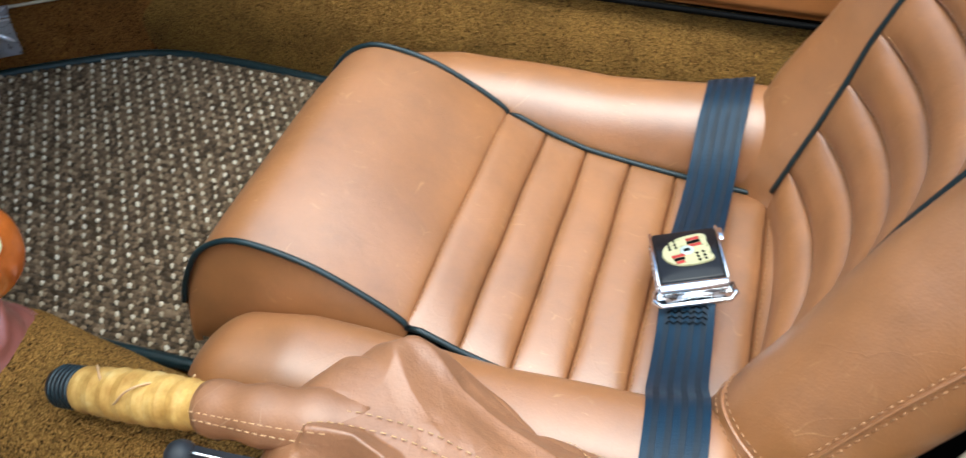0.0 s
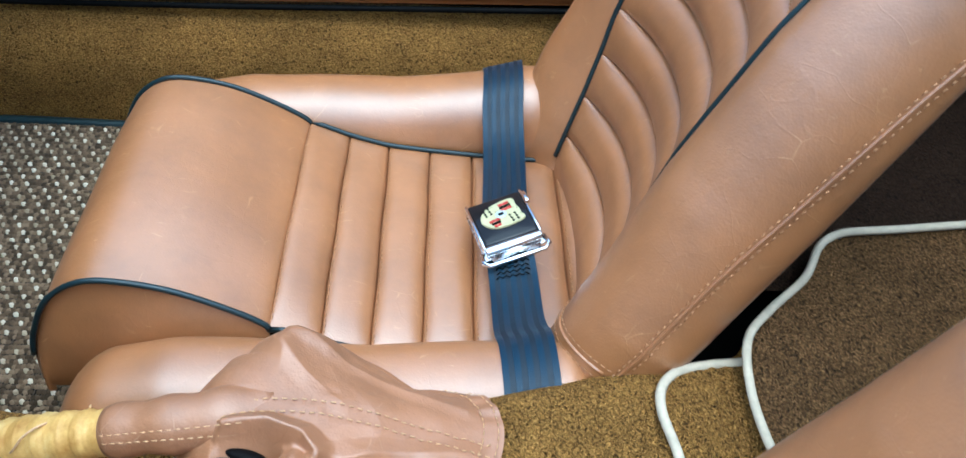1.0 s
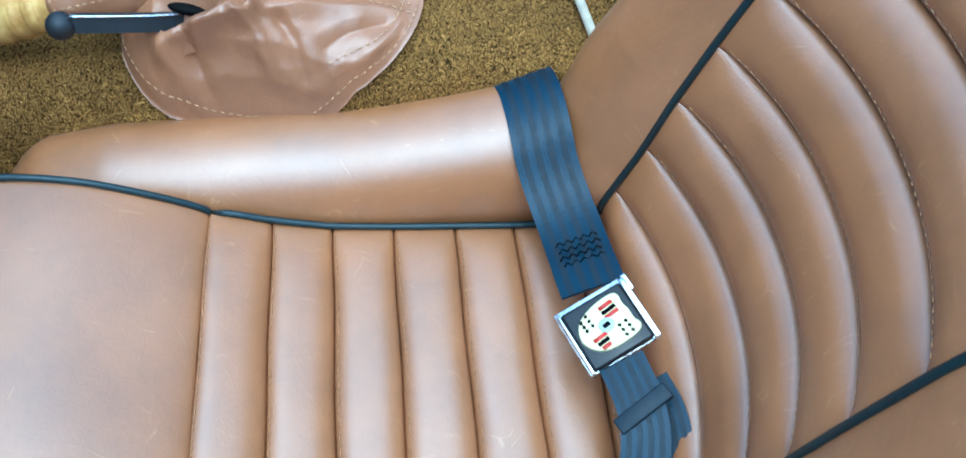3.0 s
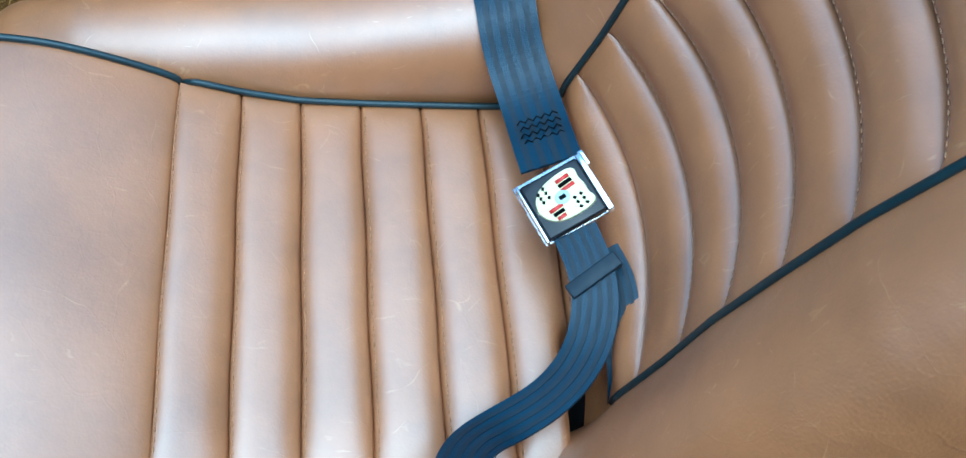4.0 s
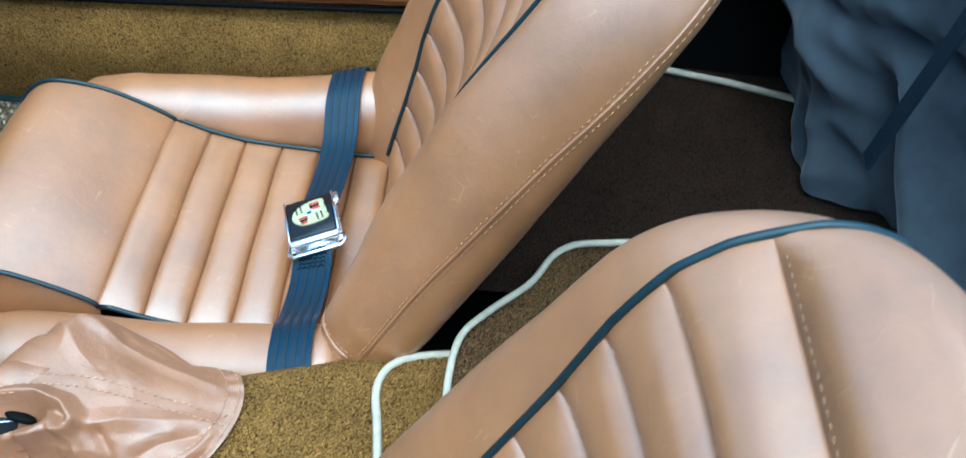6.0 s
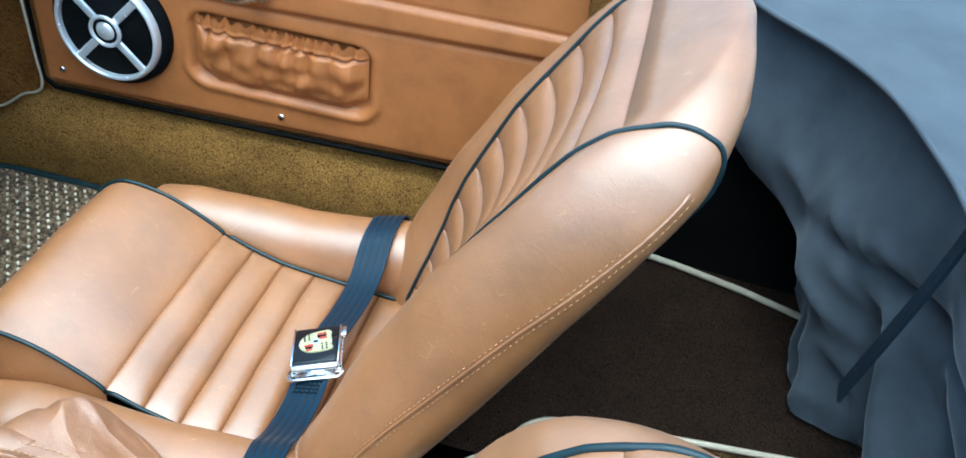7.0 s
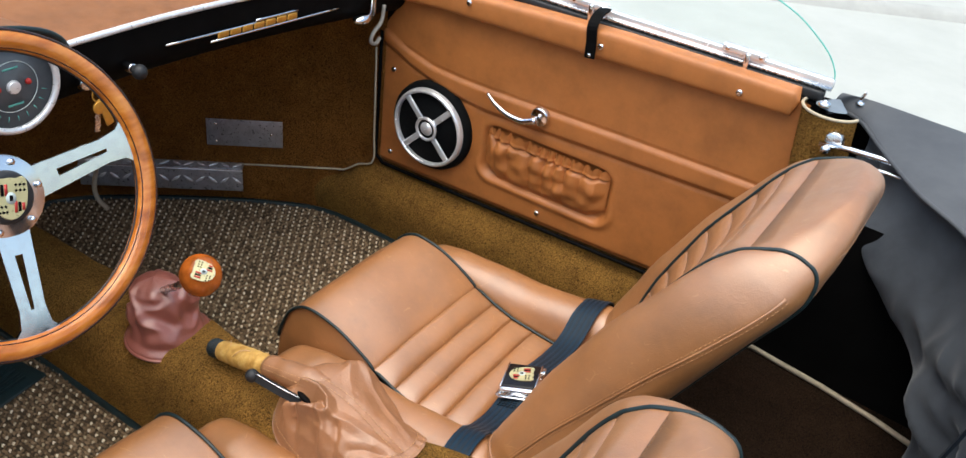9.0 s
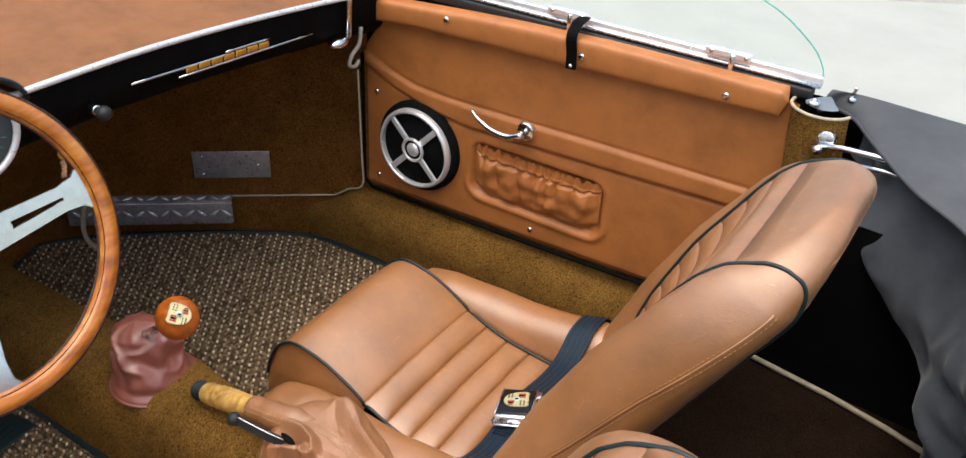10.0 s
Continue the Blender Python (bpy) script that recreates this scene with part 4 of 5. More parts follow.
part("key", box_bm((0.003, 0.01, 0.04), Matrix.Translation((-0.228, -0.36, 0.65)) @ pose(0, 0, 0, -8), 0.001), STEEL, keys)

post = thing("windscreen_post", (-0.24, 0.335, 0.65), "chrome windscreen post and bracket beside the dashboard", "windscreen post")
tube("post", [(-0.238, 0.332, 0.655), (-0.238, 0.335, 0.72), (-0.236, 0.338, 0.80)], 0.007, CHROME, post, "", 12)
part("bracket", ball_bm(0.016, Matrix.Translation((-0.243, 0.305, 0.65)), (1, 1.6, 0.7)), CHROME, post)
tube("sealing_strip", smooth_path([(-0.25, 0.388, 0.66), (-0.248, 0.378, 0.625), (-0.247, 0.352, 0.607), (-0.247, 0.343, 0.588), (-0.248, 0.362, 0.578), (-0.252, 0.38, 0.585)], 24), 0.0045, plain("grey rubber strip", (0.3, 0.28, 0.24), 0.7, 0, 0.15, 40), post, "grey sealing strip", 8)

# ---- steering wheel ----
WOOD, wt, wb = material("varnished wood", (0.42, 0.12, 0.02), 0.14)
wnz = node(wt, "ShaderNodeTexNoise", Scale=60.0, Detail=6.0)
wco = wt.nodes.new("ShaderNodeTexCoord")
wmp = wt.nodes.new("ShaderNodeMapping")
wmp.inputs["Scale"].default_value = (1, 0.25, 1)
wt.links.new(wco.outputs["Object"], wmp.inputs[0])
wt.links.new(wmp.outputs[0], wnz.inputs["Vector"])
wr = ramp(wt, wnz.outputs[0], [(0.3, (0.28, 0.075, 0.009)), (0.5, (0.5, 0.15, 0.02)), (0.72, (0.66, 0.26, 0.05))])
wt.links.new(wr.outputs[0], wb.inputs["Base Color"])
wb.inputs["Coat Weight"].default_value = 0.6
WC = Vector((0.003, -0.648, 0.731))
TILT = 19.0
WM = Matrix.Translation(WC) @ pose(0, 0, 0, 0, 90 - TILT)
wheel = thing("steering_wheel", WC, "wood-rimmed steering wheel with three slotted aluminium spokes", "steering wheel")
RIM = 0.187
rim_ob = tube("rim", [WM @ Vector((RIM * math.cos(q), RIM * math.sin(q), 0)) for q in np.linspace(0, 2 * math.pi, 96, endpoint=False)], 0.0135, WOOD, wheel, "varnished wooden rim", 16, True)
for z, r in ((0.0085, RIM + 0.0108), (-0.0085, RIM + 0.0108), (0.0, RIM - 0.0132)):
    tube("inlay", [WM @ Vector((r * math.cos(q), r * math.sin(q), z)) for q in np.linspace(0, 2 * math.pi, 96, endpoint=False)], 0.0011 if r > RIM else 0.0016, RUBBER, rim_ob, "dark inlay line", 6, True)


INLAY = plain("dark inlay", (0.03, 0.008, 0.003), 0.2, 0, 0.2, 60)
for a in (38, 142, 205, 335):
    rr, zz = RIM + 0.0131 * math.cos(radians(a)), 0.0131 * math.sin(radians(a))
    tube("inlay_line" if a != 38 else "inlay_stripe", [WM @ Vector((rr * math.cos(q), rr * math.sin(q), zz)) for q in np.linspace(0, 2 * math.pi, 96, endpoint=False)], 0.0009 if a != 38 else 0.0024, INLAY, rim_ob, "", 6, True)


def spoke_bm(ang):
    """A flat tapered spoke with a slot through it."""
    outer = [(0.045, -0.021), (0.14, -0.0165), (0.163, -0.02), (0.176, -0.032), (0.181, -0.032), (0.181, 0.032), (0.176, 0.032), (0.163, 0.02), (0.14, 0.0165), (0.045, 0.021)]
    slot = [(0.072, -0.005), (0.142, -0.0022), (0.142, 0.0022), (0.072, 0.005)]
    bm = bmesh.new()
    M = WM @ pose(0, 0, 0, 0, 0, ang)
    top, bot = [], []
    for z, store in ((0.0022, top), (-0.0022, bot)):
        for ring in (outer, slot):
            store.append([bm.verts.new(M @ Vector((x, y, z - 0.016 * (1 - x / 0.18)))) for x, y in ring])
    for store in (top, bot):
        o, s_ = store
        for quad in ((o[0], o[1], s_[1], s_[0]), (o[1], o[2], s_[1]), (o[2], o[3], o[4], s_[1]), (o[4], o[5], s_[2], s_[1]), (o[5], o[6], o[7], s_[2]), (o[7], o[8], s_[2]), (o[8], o[9], s_[3], s_[2]), (o[9], o[0], s_[0], s_[3])):
            bm.faces.new(quad)
    for k in (0, 1):
        a, b = top[k], bot[k]
        for i in range(len(a)):
            j = (i + 1) % len(a)
            bm.faces.new((a[i], a[j], b[j], b[i]))
    return bm


# spokes: one straight down, two up to the sides (wheel's x runs down, y to the passenger)
SPOKE = plain("polished aluminium", (0.8, 0.8, 0.82), 0.13, 1.0, 0.05, 30)
for ang in (-9, 94, 230):
    part("spoke", spoke_bm(ang), SPOKE, wheel, "slotted aluminium spoke", False)
part("hub_plate", cyl_bm(0.052, 0.05, 0.005, WM @ pose(0, 0, -0.012), 48, 0.001), SPOKE, wheel)
horn = part("horn_button", cyl_bm(0.034, 0.03, 0.012, WM @ pose(0, 0, -0.004), 40, 0.003), RUBBER, wheel, "black horn button with a coloured badge")
for k in range(6):
    q = radians(30 + 60 * k)
    part("hub_bolt", cyl_bm(0.0045, 0.004, 0.004, WM @ pose(0.0435 * math.cos(q), 0.0435 * math.sin(q), -0.008), 6), CHROME, wheel)
part("column", cyl_bm(0.02, 0.024, 0.22, WM @ pose(0, 0, -0.125), 24), RUBBER, wheel)


# plain coloured badge: pale gold shield with dark and red bars
def shield(M, w, h, parent):
    side = smooth_path([(0.0, 0.46), (0.2, 0.44), (0.36, 0.47), (0.47, 0.4), (0.5, 0.2), (0.48, -0.05), (0.4, -0.28), (0.22, -0.44), (0.0, -0.5)], 20)
    pts = [tuple(p) for p in side] + [(-p[0], p[1]) for p in side[-2:0:-1]]
    bm = bmesh.new()
    top = [bm.verts.new(M @ Vector((x * w, y * h, 0.0008))) for x, y in pts]
    bot = [bm.verts.new(M @ Vector((x * w * 1.03, y * h * 1.03, -0.0008))) for x, y in pts]
    bm.faces.new(top)
    for i in range(len(pts)):
        j = (i + 1) % len(pts)
        bm.faces.new((top[i], bot[i], bot[j], top[j]))
    badge = part("badge", bm, GOLD_PALE, parent, "pale gold shield-shaped badge", False)
    for sx, sy, quarter in ((-1, 1, 0), (1, -1, 0)):
        for k, mat in ((0, RED), (1, BLACK), (2, RED)):
            x = sx * (0.13 + 0.11 * k)
            part("colour_bar", box_bm((0.085 * w, 0.27 * h * (1 - 0.18 * k * (sy < 0)), 0.0008), M @ Matrix.Translation((x * w, sy * 0.19 * h - (0.02 * h if sy < 0 else 0), 0.001))), mat, badge)
    for sx, sy in ((1, 1), (-1, -1)):
        for k in range(6):
            x, y = sx * (0.16 + 0.12 * (k % 3)), sy * (0.17 + 0.13 * (k // 3)) - (0.02 if sy < 0 else 0.0)
            part("dark_mark", box_bm((0.075 * w, 0.05 * h, 0.0006), M @ Matrix.Translation((x * w * (1 - 0.15 * (sy < 0) * (k // 3)), y * h, 0.001)) @ pose(0, 0, 0, 0, 0, 35 * sx)), BLACK, badge)
    part("centre_rim", cyl_bm(0.15 * w, 0.15 * w, 0.001, M @ Matrix.Translation((0, 0.0, 0.0011)) @ Matrix.Diagonal((1, 1.15, 1, 1)), 20), PALE, badge)
    part("centre_mark", box_bm((0.1 * w, 0.13 * h, 0.001), M @ Matrix.Translation((0, 0.0, 0.0017)), 0.0003), BLACK, badge)
    return badge


GOLD_PALE = plain("pale gold enamel", (0.56, 0.5, 0.27), 0.3, 0.3, 0.1, 60)
shield(WM @ pose(0, 0, 0.003, 0, 0, 73), 0.042, 0.052, horn)

# ---- seat belts ----
BELT, bt, bb = material("blue belt webbing", (0.012, 0.05, 0.10), 0.38, 0, 0.34)
bw = node(bt, "ShaderNodeTexNoise", Scale=25.0, Detail=3.0)
bc = bt.nodes.new("ShaderNodeTexCoord")
bt.links.new(bc.outputs["Object"], bw.inputs["Vector"])
br = ramp(bt, bw.outputs[0], [(0.3, (0.002, 0.015, 0.032)), (0.7, (0.004, 0.024, 0.047))])
bt.links.new(br.outputs[0], bb.inputs["Base Color"])
bv = node(bt, "ShaderNodeTexVoronoi", Scale=900.0)
bt.links.new(bc.outputs["Object"], bv.inputs["Vector"])
bump(bt, bb, bv.outputs["Distance"], 0.3, 0.0006)
bb.inputs["Sheen Weight"].default_value = 0.03
BELT_DARK = plain("belt dark stripe", (0.002, 0.009, 0.018), 0.6, 0, 0.2, 60)


def belt(name, path, side, root, n=90, width=0.05, flip=1):
    pts = smooth_path(path, n)
    sides = smooth_path(side, n)
    for _ in range(30):
        pts = [pts[0]] + [(pts[i - 1] + 2 * pts[i] + pts[i + 1]) / 4 for i in range(1, n)] + [pts[n]]
    ob = ribbon(name, pts, sides, width, 0.0022, BELT, root, "blue woven webbing")
    # woven ribs along the webbing
    for k in (-0.33, -0.11, 0.11, 0.33):
        run = []
        for i, p in enumerate(pts):
            d = pts[min(i + 1, n)] - pts[max(i - 1, 0)]
            d /= np.linalg.norm(d)
            q = sides[i] - d * (sides[i] @ d)
            q /= np.linalg.norm(q)
            run.append(p + q * width * k + np.cross(d, q) * 0.0009 * flip)
        ribbon("woven_stripe", run, sides, width * 0.1, 0.0014, BELT_DARK, ob)
    return pts, sides


def over_bolster(origin, s, x_in, x_out, drop=-50, lift=0.0055):
    """Path of webbing that lies over a seat's bolster, from inside to outside."""
    out = []
    for q in np.radians(np.linspace(140, drop, 12)):
        k = (math.radians(140) - q) / math.radians(140 - drop)
        x = x_in + (x_out - x_in) * k
        c, n = math.cos(q), math.sin(q)
        y = 0.219 + 0.008 * smooth01((x - 0.1) / 0.4) + (0.057 + lift) * math.copysign(abs(c) ** 0.8, c)
        out.append((origin[0] + x, origin[1] + s * y, bolster_top(x) - 0.078 + (0.078 + lift) * math.copysign(abs(n) ** 0.8, n)))
    return out


def buckle(root, M, with_loop=True, long=1.0):
    """Lift-latch buckle; x across the belt, y along it, z out of the face."""
    cover = part("buckle_cover", box_bm((0.058, 0.062 * long, 0.010), M @ pose(0, 0, 0.008), 0.0025, 3), CHROME_DARK, root, "dark polished buckle cover with a coloured badge")
    for sx, wide in ((-1, 0.003 if with_loop else 0.006), (1, 0.003)):
        part("cover_side", box_bm((wide, 0.066 * long, 0.016), M @ pose(sx * (0.029 + wide / 2), 0.0, 0.005), 0.001), CHROME, cover)
    if with_loop:
        part("latch_lip", cyl_bm(0.006, 0.006, 0.06, M @ pose(0, -0.034 * long, 0.006, 0, 90, 0), 20, 0.001), CHROME, cover)
    part("base_plate", box_bm((0.066, 0.07 * long, 0.003), M @ pose(0, -0.004 * long, -0.002), 0.001), STEEL, root)
    loop = [(-0.034, -0.03, 0), (-0.036, -0.042, 0), (-0.03, -0.048, 0), (0.03, -0.048, 0), (0.036, -0.042, 0), (0.034, -0.03, 0)]
    if with_loop:
        tube("wire_loop", [M @ Vector(p) for p in loop], 0.0025, CHROME, root, "chrome wire loop")
    if with_loop:
        tube("spring_bar", [M @ Vector((-0.026, -0.043, 0.001)), M @ Vector((0.0, -0.041, 0.003)), M @ Vector((0.026, -0.043, 0.001))], 0.003, STEEL, root)
    part("tab", box_bm((0.006, 0.016, 0.006), M @ (pose(0.034, 0.028, 0.003) if with_loop else pose(-0.036, -0.026, 0.004)), 0.001), CHROME, root)
    return cover


CHROME_DARK = plain("black polished enamel", (0.012, 0.011, 0.012), 0.1, 0, 0.1, 40)
CHROME_DARK.node_tree.nodes["Principled BSDF"].inputs["Specular IOR Level"].default_value = 0.3

pb = thing("seat_belt", (0.44, 0.0, 0.21), "blue webbing lap belt fastened across the passenger seat, chrome buckle", "seat belt", "pair of lap belts")
X = (1, 0, 0.3)
run = over_bolster((0, -0.009), 1, 0.432, 0.437)[::-1] + [(0.434, 0.135, 0.243), (0.433, 0.09, 0.24), (0.431, 0.03, 0.249), (0.429, 0.0, 0.255)]
belt("strap", run, [X] * len(run), pb)
run = [(0.432, -0.065, 0.252), (0.436, -0.1, 0.245), (0.437, -0.145, 0.248)] + over_bolster((0, -0.009), -1, 0.437, 0.452)
belt("strap", run, [X] * len(run), pb)
PM = frame_of((0.427, -0.033, 0.257), (0.066, 0.02, 0.014), (0.0, 0.061, 0.004))
shield(PM @ pose(0, 0.003, 0.0142, 0, 0, -82), 0.036, 0.045, buckle(pb, PM))

db_ = thing("seat_belt", (0.51, -0.6, 0.21), "blue webbing lap belt fastened across the driver seat, chrome buckle", "seat belt", "pair of lap belts")
Y1 = (1, 0.15, 0.28)
run = over_bolster((0.031, -0.664), 1, 0.472, 0.447)[::-1] + [(0.514, -0.515, 0.246), (0.518, -0.55, 0.25), (0.521, -0.583, 0.256), (0.523, -0.6, 0.259)]
belt("strap", run, [Y1] * len(run), db_)
DM = frame_of((0.527, -0.636, 0.26), (0.0605, 0.0245, 0.018), (-0.014, 0.054, 0.006)) @ pose(0, 0, 0, 0, 0, 180) @ Matrix.Scale(0.86, 4)
shield(DM @ pose(0, 0.0, 0.0142, 0, 0, 96), 0.041, 0.05, buckle(db_, DM, False, 0.9))
belt("tail", [(0.532, -0.662, 0.262), (0.541, -0.7, 0.26), (0.537, -0.735, 0.251), (0.522, -0.762, 0.241), (0.498, -0.782, 0.234), (0.468, -0.797, 0.233), (0.44, -0.815, 0.25), (0.425, -0.845, 0.27)], [(1, 0.35, 0.4), (1, 0.3, 0.35), (1, 0.1, 0.4), (0.8, -0.7, 0.4), (0.7, -0.9, 0.4), (0.7, -0.8, 0.3), (1, -0.5, 0.2), (1, -0.5, 0.0)], db_, 90, 0.034)
belt("strap", [(0.552, -0.675, 0.25), (0.56, -0.7, 0.248), (0.562, -0.731, 0.238), (0.565, -0.76, 0.222), (0.566, -0.785, 0.195), (0.566, -0.8, 0.16)], [(1, 0.2, 0.5)] * 6, db_, 90, 0.03)
part("keeper", box_bm((0.044, 0.012, 0.008), frame_of((0.541, -0.699, 0.261), (0.047, 0.025, 0.02), (-0.25, 1.0, 0.1)), 0.001), BELT_DARK, db_, "dark webbing keeper")

# sewn patch of dark thread by each buckle
for root, spot, across, along in ((db_, (0.5195, -0.566, 0.2555), (1, 0.15, 0.28), (-0.25, 1.0, 0.1)), (pb, (0.4345, -0.087, 0.2505), (1, 0, 0.3), (0.0, 1.0, 0.1))):
    m = frame_of(spot, across, along)
    for row in range(5):
        run = [m @ Vector((-0.017 + 0.0034 * k + 0.001 * (row % 2), -0.012 + 0.006 * row + (0.0016 if k % 2 else -0.0016), 0.0008)) for k in range(11)]
        tube("sewn_row", run, 0.0007, BLACK, root, "dark sewn thread", 5)

# ---- gear lever ----
gear = thing("gear_lever", (-0.165, -0.31, 0.22), "gear lever with oxblood leather gaiter and wooden knob", "gear lever")


def gaiter_at(u, v):
    q = 2 * math.pi * u
    r = lerp(v, [0, 0.05, 0.12, 0.3, 0.5, 0.72, 0.86, 0.95, 1.0], [0.077, 0.075, 0.066, 0.062, 0.056, 0.052, 0.046, 0.03, 0.001])
    loose = math.sin(math.pi * min(1, max(0, v - 0.08) * 1.08))
    p = Vector((1.3 * math.cos(q), 1.3 * math.sin(q), 2.6 * v))
    bend = noise.noise(p + Vector((2, 0.4, 1)))
    ridge = 0.45 - 0.8 * abs(math.sin(1.5 * q + 3.4 * v + 2.2 * bend)) + 0.3 * (0.5 - abs(math.sin(q + 1.2 - 5.5 * v + 2.5 * bend)))
    fold = 1 + 0.32 * ridge * loose
    cx = -0.163 - 0.03 * v
    z = 0.216 + 0.118 * v ** 0.92
    return (cx + r * fold * math.cos(q), -0.314 + r * fold * math.sin(q), z + 0.012 * ridge * loose)


data_part("gaiter", *sheet(gaiter_at, 64, 48, wrap_u=True), RED_BROWN, gear, "creased oxblood leather gaiter")
tube("gaiter_hem", [gaiter_at(u, 0.01) for u in np.linspace(0, 1, 48, endpoint=False)], 0.003, RED_BROWN, gear, "", 8, True)
tube("stem", [(-0.19, -0.314, 0.3), (-0.11, -0.333, 0.365), (-0.035, -0.353, 0.432)], 0.007, STEEL, gear)
KC = Vector((-0.014, -0.358, 0.45))
KNOB_WOOD = plain("red varnished wood", (0.42, 0.105, 0.016), 0.14, 0, 0.35, 45)
gk = part("knob", ball_bm(0.034, Matrix.Translation(KC), (1, 1, 1.05)), KNOB_WOOD, gear, "varnished wooden knob")
part("knob_collar", cyl_bm(0.013, 0.016, 0.03, Matrix.Translation(KC - Vector((0.026, -0.006, 0.024))) @ pose(0, 0, 0, 0, 45), 20), WOOD, gk)
shield(look(KC + Vector((0.022, -0.012, 0.0245)), KC + Vector((-1, 0.55, -1.1))) @ pose(0, 0, 0, 0, 0, 60), 0.032, 0.036, gk)

# ---- handbrake ----
CORD, ct, cb = material("yellow cord", (0.55, 0.31, 0.07), 0.55)
cn = ramp(ct, noise_tex(ct, 45, 5, 0.65).outputs[0], [(0.3, (0.36, 0.17, 0.03)), (0.55, (0.58, 0.34, 0.09)), (0.75, (0.7, 0.5, 0.2))])
ct.links.new(cn.outputs[0], cb.inputs["Base Color"])
hb = thing("handbrake", (0.28, -0.3, 0.2), "handbrake lever wrapped in yellow cord with a tan leather gaiter", "handbrake")
A, B = np.array((0.004, -0.337, 0.288)), np.array((0.207, -0.351, 0.352))
ax = (B - A) / np.linalg.norm(B - A)
tube("end_cap", [A - ax * 0.026 + ax * 0.026 * k for k in np.linspace(0, 1, 8)], lambda q: 0.0155 + 0.001 * math.sin(q * 3), RUBBER, hb, "black ribbed end cap", 20)
for k in range(5):
    c0 = A - ax * (0.004 + 0.0045 * k)
    tube("cap_rib", [c0, c0 + ax * 0.0018], 0.0172, PIPING, hb, "", 20)
tube("grip", [A + ax * 0.126 * k for k in np.linspace(0, 1, 60)], lambda q: 0.0168 + 0.0026 * math.sin(math.pi * q) + 0.0006 * math.sin(q * 150) + 0.0007 * math.sin(q * 47), CORD, hb, "yellow cord wrapped grip", 24)
tube("strand", smooth_path([A + ax * 0.112 * t + 0.0218 * (math.cos(t * 7) * np.array((0, 0.75, -0.1)) + abs(math.sin(t * 7 + 0.5)) * np.array((-0.1, 0, 1))) for t in np.linspace(0.15, 0.95, 9)], 40), 0.0009, THREAD, hb)
sl = [A + ax * (0.124 + 0.121 * k) + np.array((0, 0.016, -0.02)) * max(0.0, k - 0.45) ** 2 / 0.3 for k in np.linspace(0, 1, 20)]
tube("sleeve", sl, lambda q: 0.0195 + 0.004 * q - 0.012 * max(0.0, q - 0.8) + 0.0012 * math.sin(q * 19), BOOT_TAN, hb, "tan leather sleeve", 24)
for dz in (0.019, 0.009):
    stitches("sleeve_stitching", [p + np.array((0, -0.0165 - 0.008 * i / 19, dz * (1 + 0.3 * i / 19))) for i, p in enumerate(sl)], THREAD, hb, 0.004, 0.003, 0.001, (0, -0.003, 0.003))
BASE = [(0.158, -0.33), (0.165, -0.285), (0.19, -0.252), (0.25, -0.23), (0.32, -0.236), (0.375, -0.262), (0.404, -0.294), (0.414, -0.33), (0.405, -0.368), (0.384, -0.395), (0.351, -0.411), (0.315, -0.42), (0.259, -0.418), (0.218, -0.413), (0.183, -0.402), (0.164, -0.372)]
base_loop = smooth_path(BASE + [BASE[0]], 192)[:192]
MID = (0.285, -0.325)
# creases of slack leather: course in plan, height (below zero a valley), half width
FOLDS = [([(0.212, -0.364), (0.243, -0.362), (0.268, -0.367), (0.279, -0.376), (0.274, -0.384), (0.257, -0.388), (0.236, -0.392)], 0.016, 0.011),
         ([(0.245, -0.377), (0.226, -0.381), (0.212, -0.383)], -0.034, 0.0085),
         ([(0.2, -0.395), (0.222, -0.394), (0.248, -0.389), (0.262, -0.38)], 0.011, 0.008),
         ([(0.204, -0.398), (0.216, -0.406), (0.226, -0.416)], 0.012, 0.008),
         ([(0.225, -0.397), (0.231, -0.405), (0.239, -0.415)], -0.012, 0.008),
         ([(0.29, -0.38), (0.315, -0.371), (0.352, -0.363), (0.39, -0.355)], 0.005, 0.013),
         ([(0.27, -0.398), (0.296, -0.407), (0.322, -0.413)], 0.006, 0.01),
         ([(0.359, -0.402), (0.377, -0.386), (0.394, -0.366)], 0.006, 0.008),
         ([(0.266, -0.384), (0.281, -0.394), (0.287, -0.408)], 0.009, 0.009),
         ([(0.298, -0.386), (0.307, -0.397), (0.312, -0.41)], -0.007, 0.009),
         ([(0.335, -0.408), (0.366, -0.398), (0.388, -0.38)], 0.007, 0.006),
         ([(0.332, -0.397), (0.35, -0.385), (0.381, -0.37)], -0.006, 0.01),
         ([(0.205, -0.262), (0.235, -0.28), (0.262, -0.312), (0.29, -0.334)], 0.005, 0.014),
         ([(0.25, -0.262), (0.29, -0.285), (0.34, -0.3), (0.385, -0.312)], 0.005, 0.012),
         ([(0.3, -0.262), (0.335, -0.275), (0.38, -0.288)], -0.004, 0.012)]


